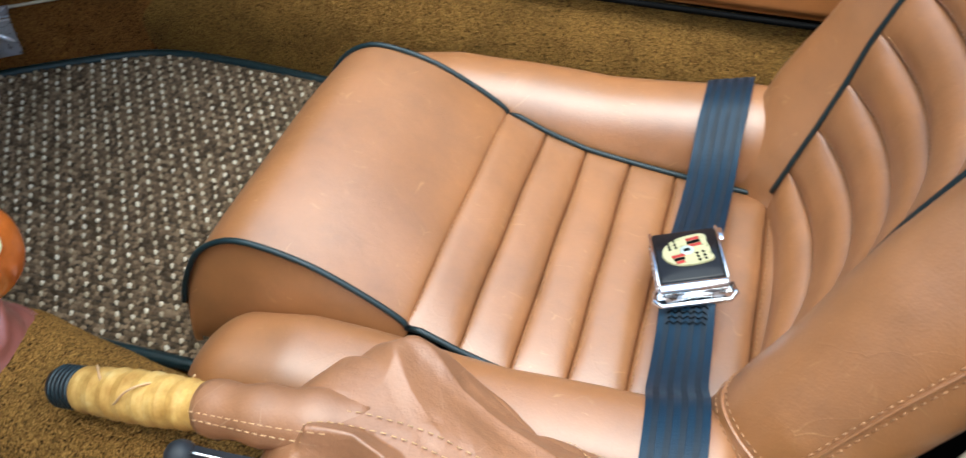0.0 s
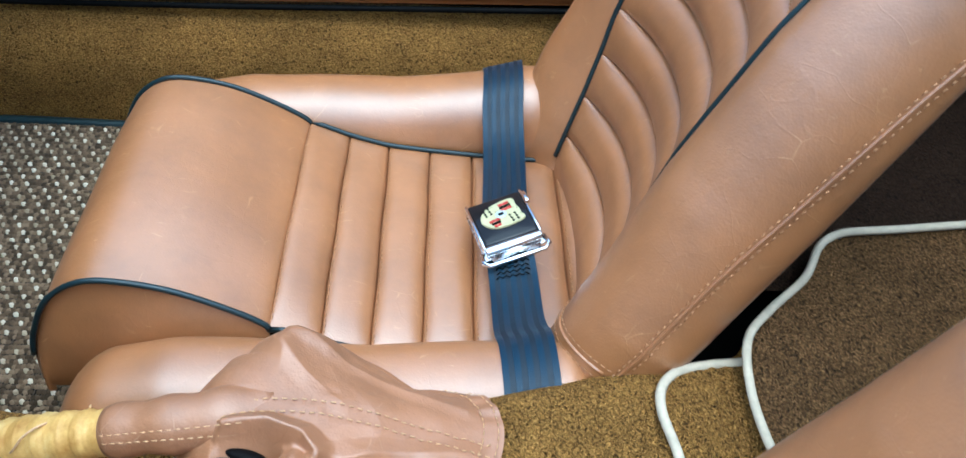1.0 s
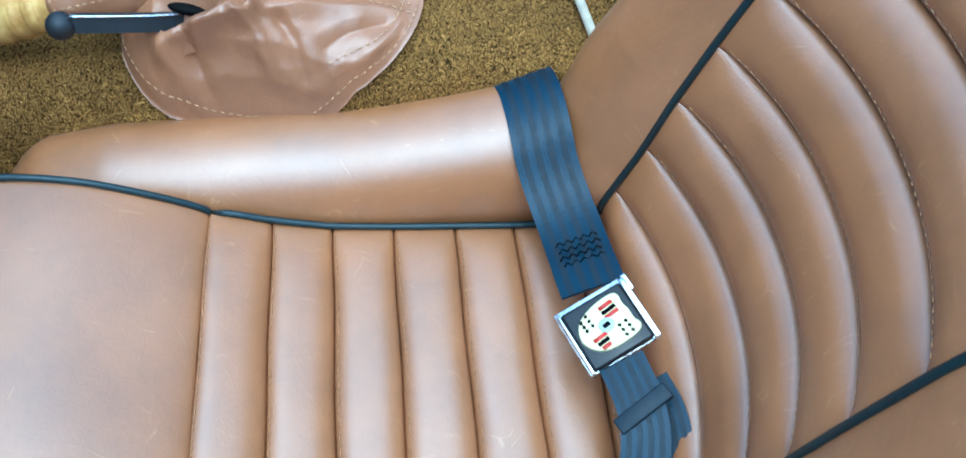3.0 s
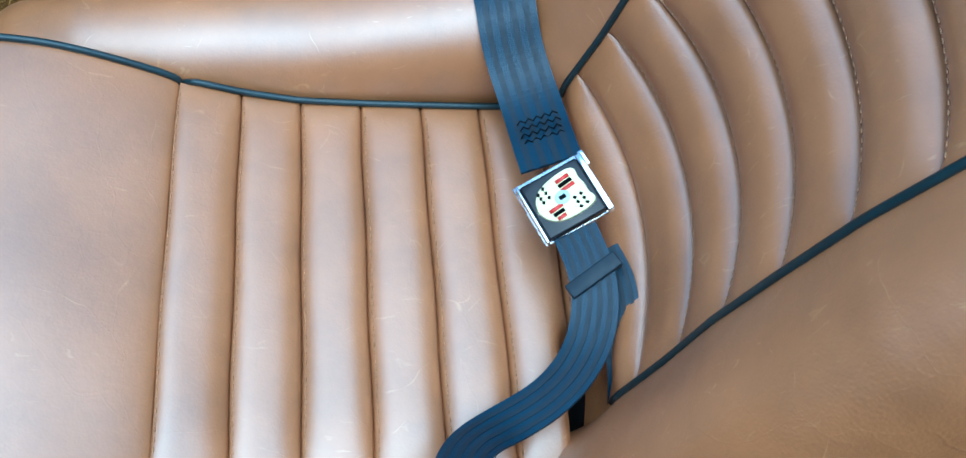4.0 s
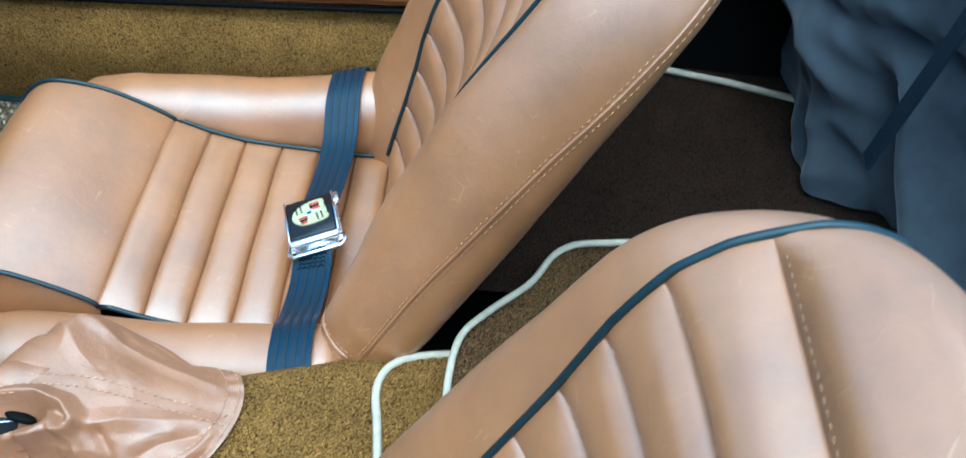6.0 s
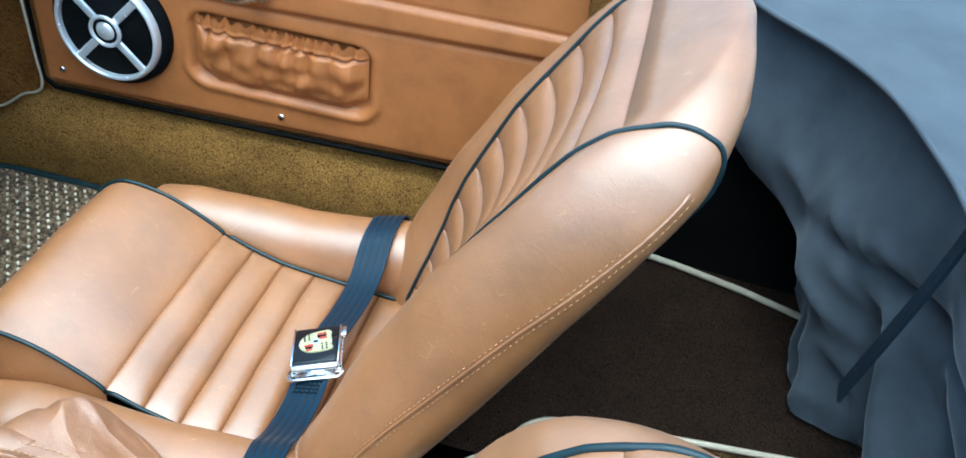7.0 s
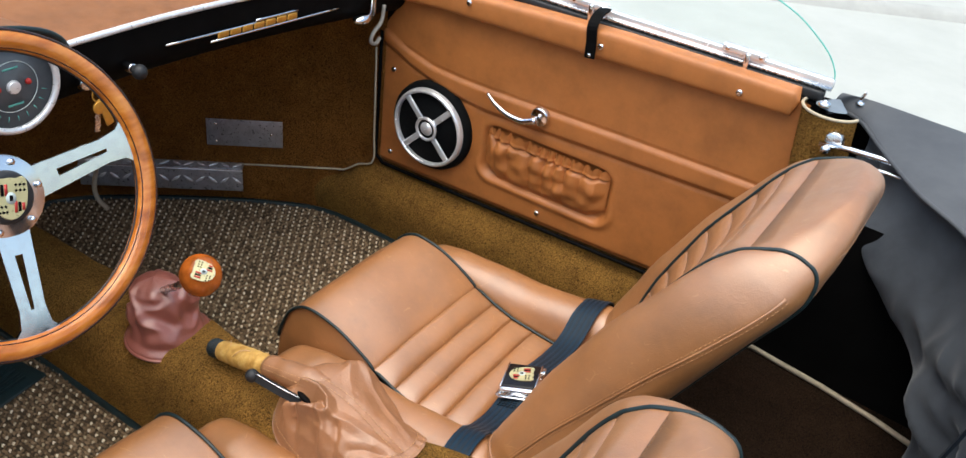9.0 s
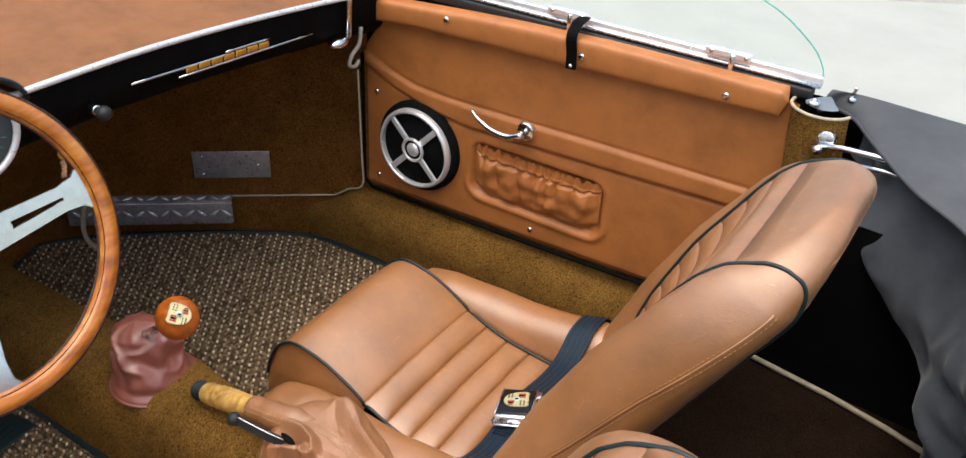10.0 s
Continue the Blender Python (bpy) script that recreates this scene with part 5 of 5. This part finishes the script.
def boot_at(u, v):
    b = base_loop[round(u * 192) % 192]
    k = 1 - v
    x, y = MID[0] + (b[0] - MID[0]) * k, MID[1] + (b[1] - MID[1]) * k
    bz = tunnel_z(b[0], b[1]) + 0.007
    ridge_z = sum(lerp(x + o, [0.14, 0.19, 0.24, 0.29, 0.35, 0.43], [0.345, 0.366, 0.364, 0.352, 0.33, 0.306]) for o in (-0.024, -0.012, 0, 0.012, 0.024)) / 5
    # the far half hangs from a raised corner in front and slopes down to the rear
    far_z = lerp(x, [0.15, 0.18, 0.2, 0.243, 0.262, 0.29, 0.33, 0.365, 0.42], [0.27, 0.318, 0.344, 0.362, 0.352, 0.33, 0.308, 0.3, 0.296])
    k_far = smooth01((y + 0.335) / 0.065)
    ridge_z += (far_z - ridge_z) * k_far
    swell = max(0.0, 1 - (k / 0.985) ** lerp(y, [-0.34, -0.27], [5.0, 9.0])) ** 0.7
    z = bz + (max(ridge_z, bz) - bz) * swell
    near = smooth01((-0.352 - y) / 0.03)
    free = math.sin(math.pi * min(1, v * 1.02)) ** 0.6 * (1 if v > 0.1 else v * 10)
    p = Vector((x * 13 + 3.3, y * 13, z * 15))
    w1 = noise.noise(p + 0.8 * noise.noise_vector(p * 0.7))
    w2 = noise.noise(p * 2.6 + Vector((4, 1, 7)))
    fold = (0.4 - 2.4 * abs(w1)) * (0.003 + 0.003 * near) + (0.3 - 1.6 * abs(w2)) * (0.0012 + 0.0012 * near)
    mouth = 0.0
    for run, high, wide in FOLDS:
        d2 = 1.0
        for (x0, y0), (x1, y1) in zip(run, run[1:]):
            f = min(1.0, max(0.0, ((x - x0) * (x1 - x0) + (y - y0) * (y1 - y0)) / ((x1 - x0) ** 2 + (y1 - y0) ** 2)))
            d2 = min(d2, (x - x0 - f * (x1 - x0)) ** 2 + (y - y0 - f * (y1 - y0)) ** 2)
        q = math.sqrt(d2) / wide
        if high < -0.02:
            mouth += high * max(0.0, 1 - q * q) ** 1.5
        else:
            fold += 1.35 * high * max(0.0, 1 - q) ** 1.4
    out = -0.5 * near
    rim = 0.0016 * math.sin(62 * math.pi * u) * noise.noise((9 * u, 0, 2)) * 2 if v < 0.13 else 0.0
    return (x, y + out * (fold * free - mouth), z + 0.7 * fold * free + mouth + rim)


data_part("gaiter", *sheet(boot_at, 192, 120, wrap_u=True), BOOT_TAN, hb, "creased tan leather gaiter")
stitches("hem_stitching", [np.array(boot_at(u, 0.035)) for u in np.linspace(0, 1, 97)], THREAD, hb, 0.004, 0.003, 0.001, (0, 0, 0.0018))
stitches("hem_stitching", [np.array(boot_at(u, 0.125)) for u in np.linspace(0.3, 0.65, 60)], THREAD, hb, 0.004, 0.003, 0.001, (0, 0, 0.0018))
def boot_on(x, y):
    d = np.array((x - MID[0], y - MID[1]))
    best = max(range(192), key=lambda i: float((base_loop[i] - MID) @ d) / np.linalg.norm(base_loop[i] - MID))
    return np.array(boot_at(best / 192, 1 - min(1.0, np.linalg.norm(d) / np.linalg.norm(base_loop[best] - MID))))


for dy in (-0.005, 0.006):
    line = smooth_path([(0.198, -0.359 + dy), (0.232, -0.348 + dy), (0.28, -0.343 + dy), (0.328, -0.344 + dy), (0.376, -0.348 + dy), (0.408, -0.349 + dy)], 60)
    run = [boot_on(*p) for p in line]
    stitches("seam_stitching", run, THREAD, hb, 0.004, 0.003, 0.0011, (0, -0.0006, 0.0016))
# flattened black ball stands in for shade inside the gaiter's opening
part("gaiter_mouth", ball_bm(1.0, Matrix.Translation((0.2285, -0.3795, 0.3475)) @ pose(0, 0, 0, -30, 12, -8) @ Matrix.Diagonal((0.015, 0.006, 0.0045, 1))), BLACK, hb, "black ball as shade in the opening round the release lever")
part("lever_ball", ball_bm(0.0108, Matrix.Translation((0.14, -0.401, 0.356))), RUBBER, hb, "black ball on the release lever")
ribbon("release_lever", smooth_path([(0.148, -0.4, 0.357), (0.18, -0.394, 0.35), (0.21, -0.386, 0.342), (0.24, -0.37, 0.33), (0.28, -0.34, 0.315)], 24), (0, 0.5, 1), 0.014, 0.006, RUBBER, hb, "black metal release lever")
tube("lever_edge", smooth_path([(0.148, -0.401, 0.3645), (0.18, -0.395, 0.3575), (0.21, -0.387, 0.3495), (0.236, -0.375, 0.34)], 20), 0.0009, STEEL, hb)

# ---- carpeted rear: tunnel end pieces with pale binding ----
def rear_hump(u, v):
    """Raised carpet piece behind the tunnel: u to the rear, v across to the passenger side."""
    x = 0.532 + 0.1 * u
    y = -0.47 + 0.246 * v
    lip = lerp(y, [-0.47, -0.34, -0.29, -0.262, -0.238, -0.224], [0.556, 0.548, 0.545, 0.564, 0.62, 0.63])
    return (max(x, lip), y, max(0.291, tunnel_z(max(x, lip), max(y, -0.36))) + 0.004 + 0.0015 * math.sin(40 * u + 31 * v))


structure("tunnel_end", *sheet(rear_hump, 16, 40), OLIVE, "olive carpet piece over the end of the tunnel", "tunnel")
tunnel_edge = smooth_path([(0.556, -0.41), (0.548, -0.345), (0.542, -0.306), (0.547, -0.28), (0.564, -0.261), (0.592, -0.251), (0.63, -0.246), (0.66, -0.243)], 40)
tagged(tube("trim", [(x, y, max(0.293, tunnel_z(x, max(y, -0.36))) + 0.005) for x, y in tunnel_edge], 0.0044, BINDING), "off-white binding on the tunnel carpet", "trim", kind="structure")


REAR_EDGE = ([0.6, 0.615, 0.622, 0.65, 0.692, 0.716, 0.735, 0.755, 0.806, 0.9, 1.14], [-0.36, -0.285, -0.245, -0.21, -0.17, -0.13, -0.113, -0.106, -0.1, -0.088, -0.07])


def rear_floor(u, v):
    x = 0.612 + 0.53 * u
    y = -0.9 + (lerp(x, *REAR_EDGE) + 0.9) * v
    return (x, y, 0.322 + 0.003 * noise.noise((12 * x, 12 * y, 0)))


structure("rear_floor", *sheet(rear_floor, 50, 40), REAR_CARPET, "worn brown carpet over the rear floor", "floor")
tagged(tube("trim", smooth_path([(0.624, -0.40, 0.325), (0.616, -0.354, 0.325), (0.613, -0.3, 0.325), (0.622, -0.245, 0.327), (0.65, -0.21, 0.328), (0.692, -0.17, 0.328), (0.716, -0.13, 0.328), (0.735, -0.113, 0.328), (0.755, -0.106, 0.328), (0.806, -0.1, 0.328), (0.9, -0.088, 0.328), (1.1, -0.07, 0.328)], 60), 0.004, BINDING), "off-white binding on the rear floor carpet", "trim", kind="structure")
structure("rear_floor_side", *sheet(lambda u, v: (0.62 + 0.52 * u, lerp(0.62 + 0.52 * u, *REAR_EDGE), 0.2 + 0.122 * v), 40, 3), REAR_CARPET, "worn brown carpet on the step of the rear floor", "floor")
# well floor, its shade painted in by the darkened carpet
structure("rear_well", *sheet(lambda u, v: (0.6 + 0.75 * u, -0.16 + 0.66 * v, 0.30 + 0.0 * u), 10, 10), SHADED_BROWN, "dark brown carpet in the well behind the passenger seat", "floor")
structure("rear_well_side", *sheet(lambda u, v: (0.70 + 0.65 * u, 0.283 - 0.045 * u + 0.05 * v, 0.30 + (0.2 + 0.1 * smooth01(u * 5)) * v), 10, 10), BLACK, "black painted side of the rear well", "wall")
tagged(tube("trim", [(0.72, 0.282, 0.306), (0.78, 0.272, 0.306), (0.87, 0.258, 0.306), (0.97, 0.234, 0.306), (1.06, 0.205, 0.306)], 0.005, BINDING), "off-white binding along the rear well", "trim", kind="structure")
part("press_stud", cyl_bm(0.005, 0.004, 0.004, Matrix.Translation((0.905, 0.29, 0.36)) @ pose(0, 0, 0, 90), 12), CHROME)
tagged(bpy.data.objects["press_stud"], "small chrome press stud on the black panel", "press stud")
structure("under_seats", *sheet(lambda u, v: (0.45 + 0.25 * u, -1.19 + 1.66 * v, 0.10 + 0.18 * u), 4, 4), BLACK, "black sheet metal under the rear floor", "wall")

# door-shut post behind the passenger door
def shut_post(u, v):
    q = math.pi * (u - 0.1)
    x = 0.70 - 0.052 * math.cos(q) + 0.03 * (1 - v)
    y = 0.475 - 0.05 * math.sin(q)
    return (x, y, 0.35 + 0.368 * v)


structure("shut_post", *sheet(shut_post, 24, 24), OLIVE, "olive-brown carpeted post behind the door", "post")
tagged(tube("trim", [np.array(shut_post(u, 1.0)) for u in np.linspace(0, 1, 30)], 0.003, BINDING), "off-white binding on top of the post", "trim", kind="structure")
structure("post_cap", *sheet(lambda u, v: (0.70 - 0.03 * math.cos(math.pi * (u - 0.1)) * (1 - v), 0.475 + 0.05 - (0.05 + 0.025 * math.sin(math.pi * (u - 0.1))) * (1 - v), 0.722), 20, 6), plain("grey cap", (0.2, 0.23, 0.26), 0.4, 0.2, 0.1, 40), "grey metal cap of the door post", "post")
latch = thing("latch_button", (0.688, 0.455, 0.726), "round chrome latch button on the door post", "latch")
part("button", cyl_bm(0.012, 0.01, 0.008, Matrix.Translation((0.688, 0.455, 0.73)), 24, 0.002), CHROME, latch)
part("button_centre", cyl_bm(0.005, 0.005, 0.004, Matrix.Translation((0.688, 0.455, 0.735)), 16), STEEL, latch)

# ---- folded hood ----
HOOD, ht, hbs = material("black hood cloth", (0.02, 0.022, 0.026), 0.75, 0, 0.3)
hn = ramp(ht, noise_tex(ht, 14, 5, 0.6).outputs[0], [(0.3, (0.026, 0.03, 0.038)), (0.7, (0.056, 0.064, 0.076))])
ht.links.new(hn.outputs[0], hbs.inputs["Base Color"])
hw_ = node(ht, "ShaderNodeTexVoronoi", Scale=1200.0)
hc = ht.nodes.new("ShaderNodeTexCoord")
ht.links.new(hc.outputs["Object"], hw_.inputs["Vector"])
bump(ht, hbs, hw_.outputs["Distance"], 0.25, 0.0008)
hbs.inputs["Sheen Weight"].default_value = 0.25
COVER, cvt, cvb = material("grey hood cover", (0.075, 0.078, 0.085), 0.6, 0, 0.3)
cvn = ramp(cvt, noise_tex(cvt, 10, 5, 0.6).outputs[0], [(0.3, (0.06, 0.063, 0.07)), (0.7, (0.09, 0.094, 0.102))])
cvt.links.new(cvn.outputs[0], cvb.inputs["Base Color"])

hood = thing("folded_hood", (1.2, -0.3, 0.33), "folded black cloth hood under a dark grey cover behind the seats", "convertible hood")
EDGE = [(0.690, 0.50), (0.71, 0.53), (0.752, 0.505), (0.80, 0.43), (0.887, 0.303), (0.968, 0.223), (1.022, 0.14), (1.053, 0.033), (1.07, -0.07), (1.08, -0.3), (1.07, -0.6), (1.03, -0.85), (0.95, -1.02), (0.85, -1.14)]
edge_path = smooth_path([(x, y, 0.70) for x, y in EDGE], 120)


def cover_at(u, v):
    p = edge_path[round(u * 120)]
    out = np.array((1.75, lerp(u, [0, 0.25, 0.6, 1.0], [0.56, 0.56, -0.4, -1.2]), 0.60))
    if u < 0.45:
        out = np.array((p[0] + 0.02 + 2.2 * u * v, 0.56, 0.715))
    k = v
    q = p + (out - p) * k
    q[2] += 0.022 * math.sin(math.pi * min(1, v * 1.0)) + 0.004 * math.sin(9 * u + 5 * v)
    return q


data_part("cover", *sheet(cover_at, 120, 24), COVER, hood, "smooth dark grey hood cover")
tube("cover_hem", [p + np.array((0, 0, -0.001)) for p in edge_path], 0.004, COVER, hood)
FOOT = [(0.77, 0.46), (0.86, 0.40), (0.96, 0.31), (1.06, 0.15), (1.10, 0.03), (1.13, -0.1), (1.15, -0.28), (1.15, -0.6), (1.10, -0.85), (1.0, -1.02), (0.9, -1.12)]
foot_path = [np.array((p[0], p[1], lerp(i / 240, [0, 0.06, 0.14, 0.22], [0.58, 0.5, 0.4, 0.31]))) for i, p in enumerate(smooth_path([(x, y, 0.31) for x, y in FOOT], 240))]
head_path = smooth_path([(x + 0.012, y + 0.004, 0.694) for x, y in EDGE[2:]], 240)


def curtain_at(u, v):
    a, b = head_path[round(u * 240)], foot_path[round(u * 240)]
    p = a + (b - a) * v
    low = smooth01((v - 0.42) / 0.3)
    slant = 15 * u - 1.8 * v + 0.8 * noise.noise((5 * u, 2 * v, 0))
    fold = (0.06 * math.sin(2.2 * slant + 0.8 * math.sin(slant)) + 0.028 * noise.noise((22 * u - 3 * v, 3 * v, 4))) * low
    fold += 0.022 * noise.noise((9 * u, 2 * v, 9)) * smooth01(v * 3)
    crease = 0.035 * math.exp(-((v - 0.47 - 0.05 * math.sin(9 * u)) / 0.045) ** 2)
    crease *= smooth01((u - 0.25) / 0.2)
    fold += 0.045 * math.exp(-((v - 0.45) / 0.22) ** 2) * (1 - smooth01((u - 0.3) / 0.2)) * smooth01((u - 0.02) / 0.1)
    fold += 0.016 * (1 - 2 * abs(noise.noise((16 * u - 4 * v, 5 * v + 3 * u, 6)))) * smooth01((v - 0.25) / 0.2)
    n = np.array((1.0, 0.55, 0.0)) / 1.14
    return p + n * (0.01 - fold + crease)


data_part("curtain", *sheet(curtain_at, 240, 60), HOOD, hood, "black cloth hanging in soft folds")
strap = smooth_path([(1.085, -0.06, 0.69), (1.075, -0.065, 0.63), (1.062, -0.068, 0.56), (1.045, -0.07, 0.47), (1.040, -0.071, 0.445)], 30)
ribbon("strap", strap, (0.2, 1.0, 0.1), 0.03, 0.004, BELT_DARK, hood, "dark blue-black cloth strap")
part("turn_button", cyl_bm(0.009, 0.007, 0.006, Matrix.Translation((0.735, 0.535, 0.722)), 16, 0.001), CHROME, hood)
part("button_wing", box_bm((0.006, 0.003, 0.022), Matrix.Translation((0.735, 0.535, 0.733)) @ pose(0, 0, 0, 0, 15), 0.001), CHROME, hood)
fr = thing("hood_frame", (0.75, 0.42, 0.66), "chrome hood frame arms behind the passenger seat", "hood frame")
tube("arm", [(0.708, 0.415, 0.674), (0.76, 0.41, 0.683), (0.83, 0.40, 0.69), (0.9, 0.39, 0.69)], 0.0055, CHROME, fr, "", 10)
tube("arm", [(0.765, 0.40, 0.664), (0.84, 0.392, 0.672), (0.92, 0.385, 0.675)], 0.005, CHROME, fr, "", 10)
part("pivot", cyl_bm(0.017, 0.015, 0.016, Matrix.Translation((0.728, 0.425, 0.684)) @ pose(0, 0, 0, 80), 24, 0.003), STEEL, fr)
part("pivot_bolt", cyl_bm(0.009, 0.008, 0.024, Matrix.Translation((0.722, 0.405, 0.672)) @ pose(0, 0, 0, 80), 6), STEEL, fr)

# body side and ground outside
structure("body_side", *sheet(lambda u, v: (0.65 + 1.2 * u, 0.555 + 0.06 * math.sin(math.pi * v), 0.0 + 0.705 * v), 10, 10), BLACK, "black painted body side behind the door", "body")
structure("ground", *sheet(lambda u, v: (-300 + 600 * u, -300 + 600 * v, -0.3), 4, 4), CONCRETE, "pale concrete drive", "ground")
structure("kerb", *sheet(lambda u, v: (-8 + 16 * u, 4.72 + (-8 + 16 * u) * 0.62 + 0.16 * v, -0.3 + 0.05 * math.sin(math.pi * min(1, v * 2) / 2)), 8, 6), plain("grey kerb", (0.36, 0.36, 0.34), 0.9, 0, 0.1, 6), "pale concrete kerb beyond the car", "kerb")
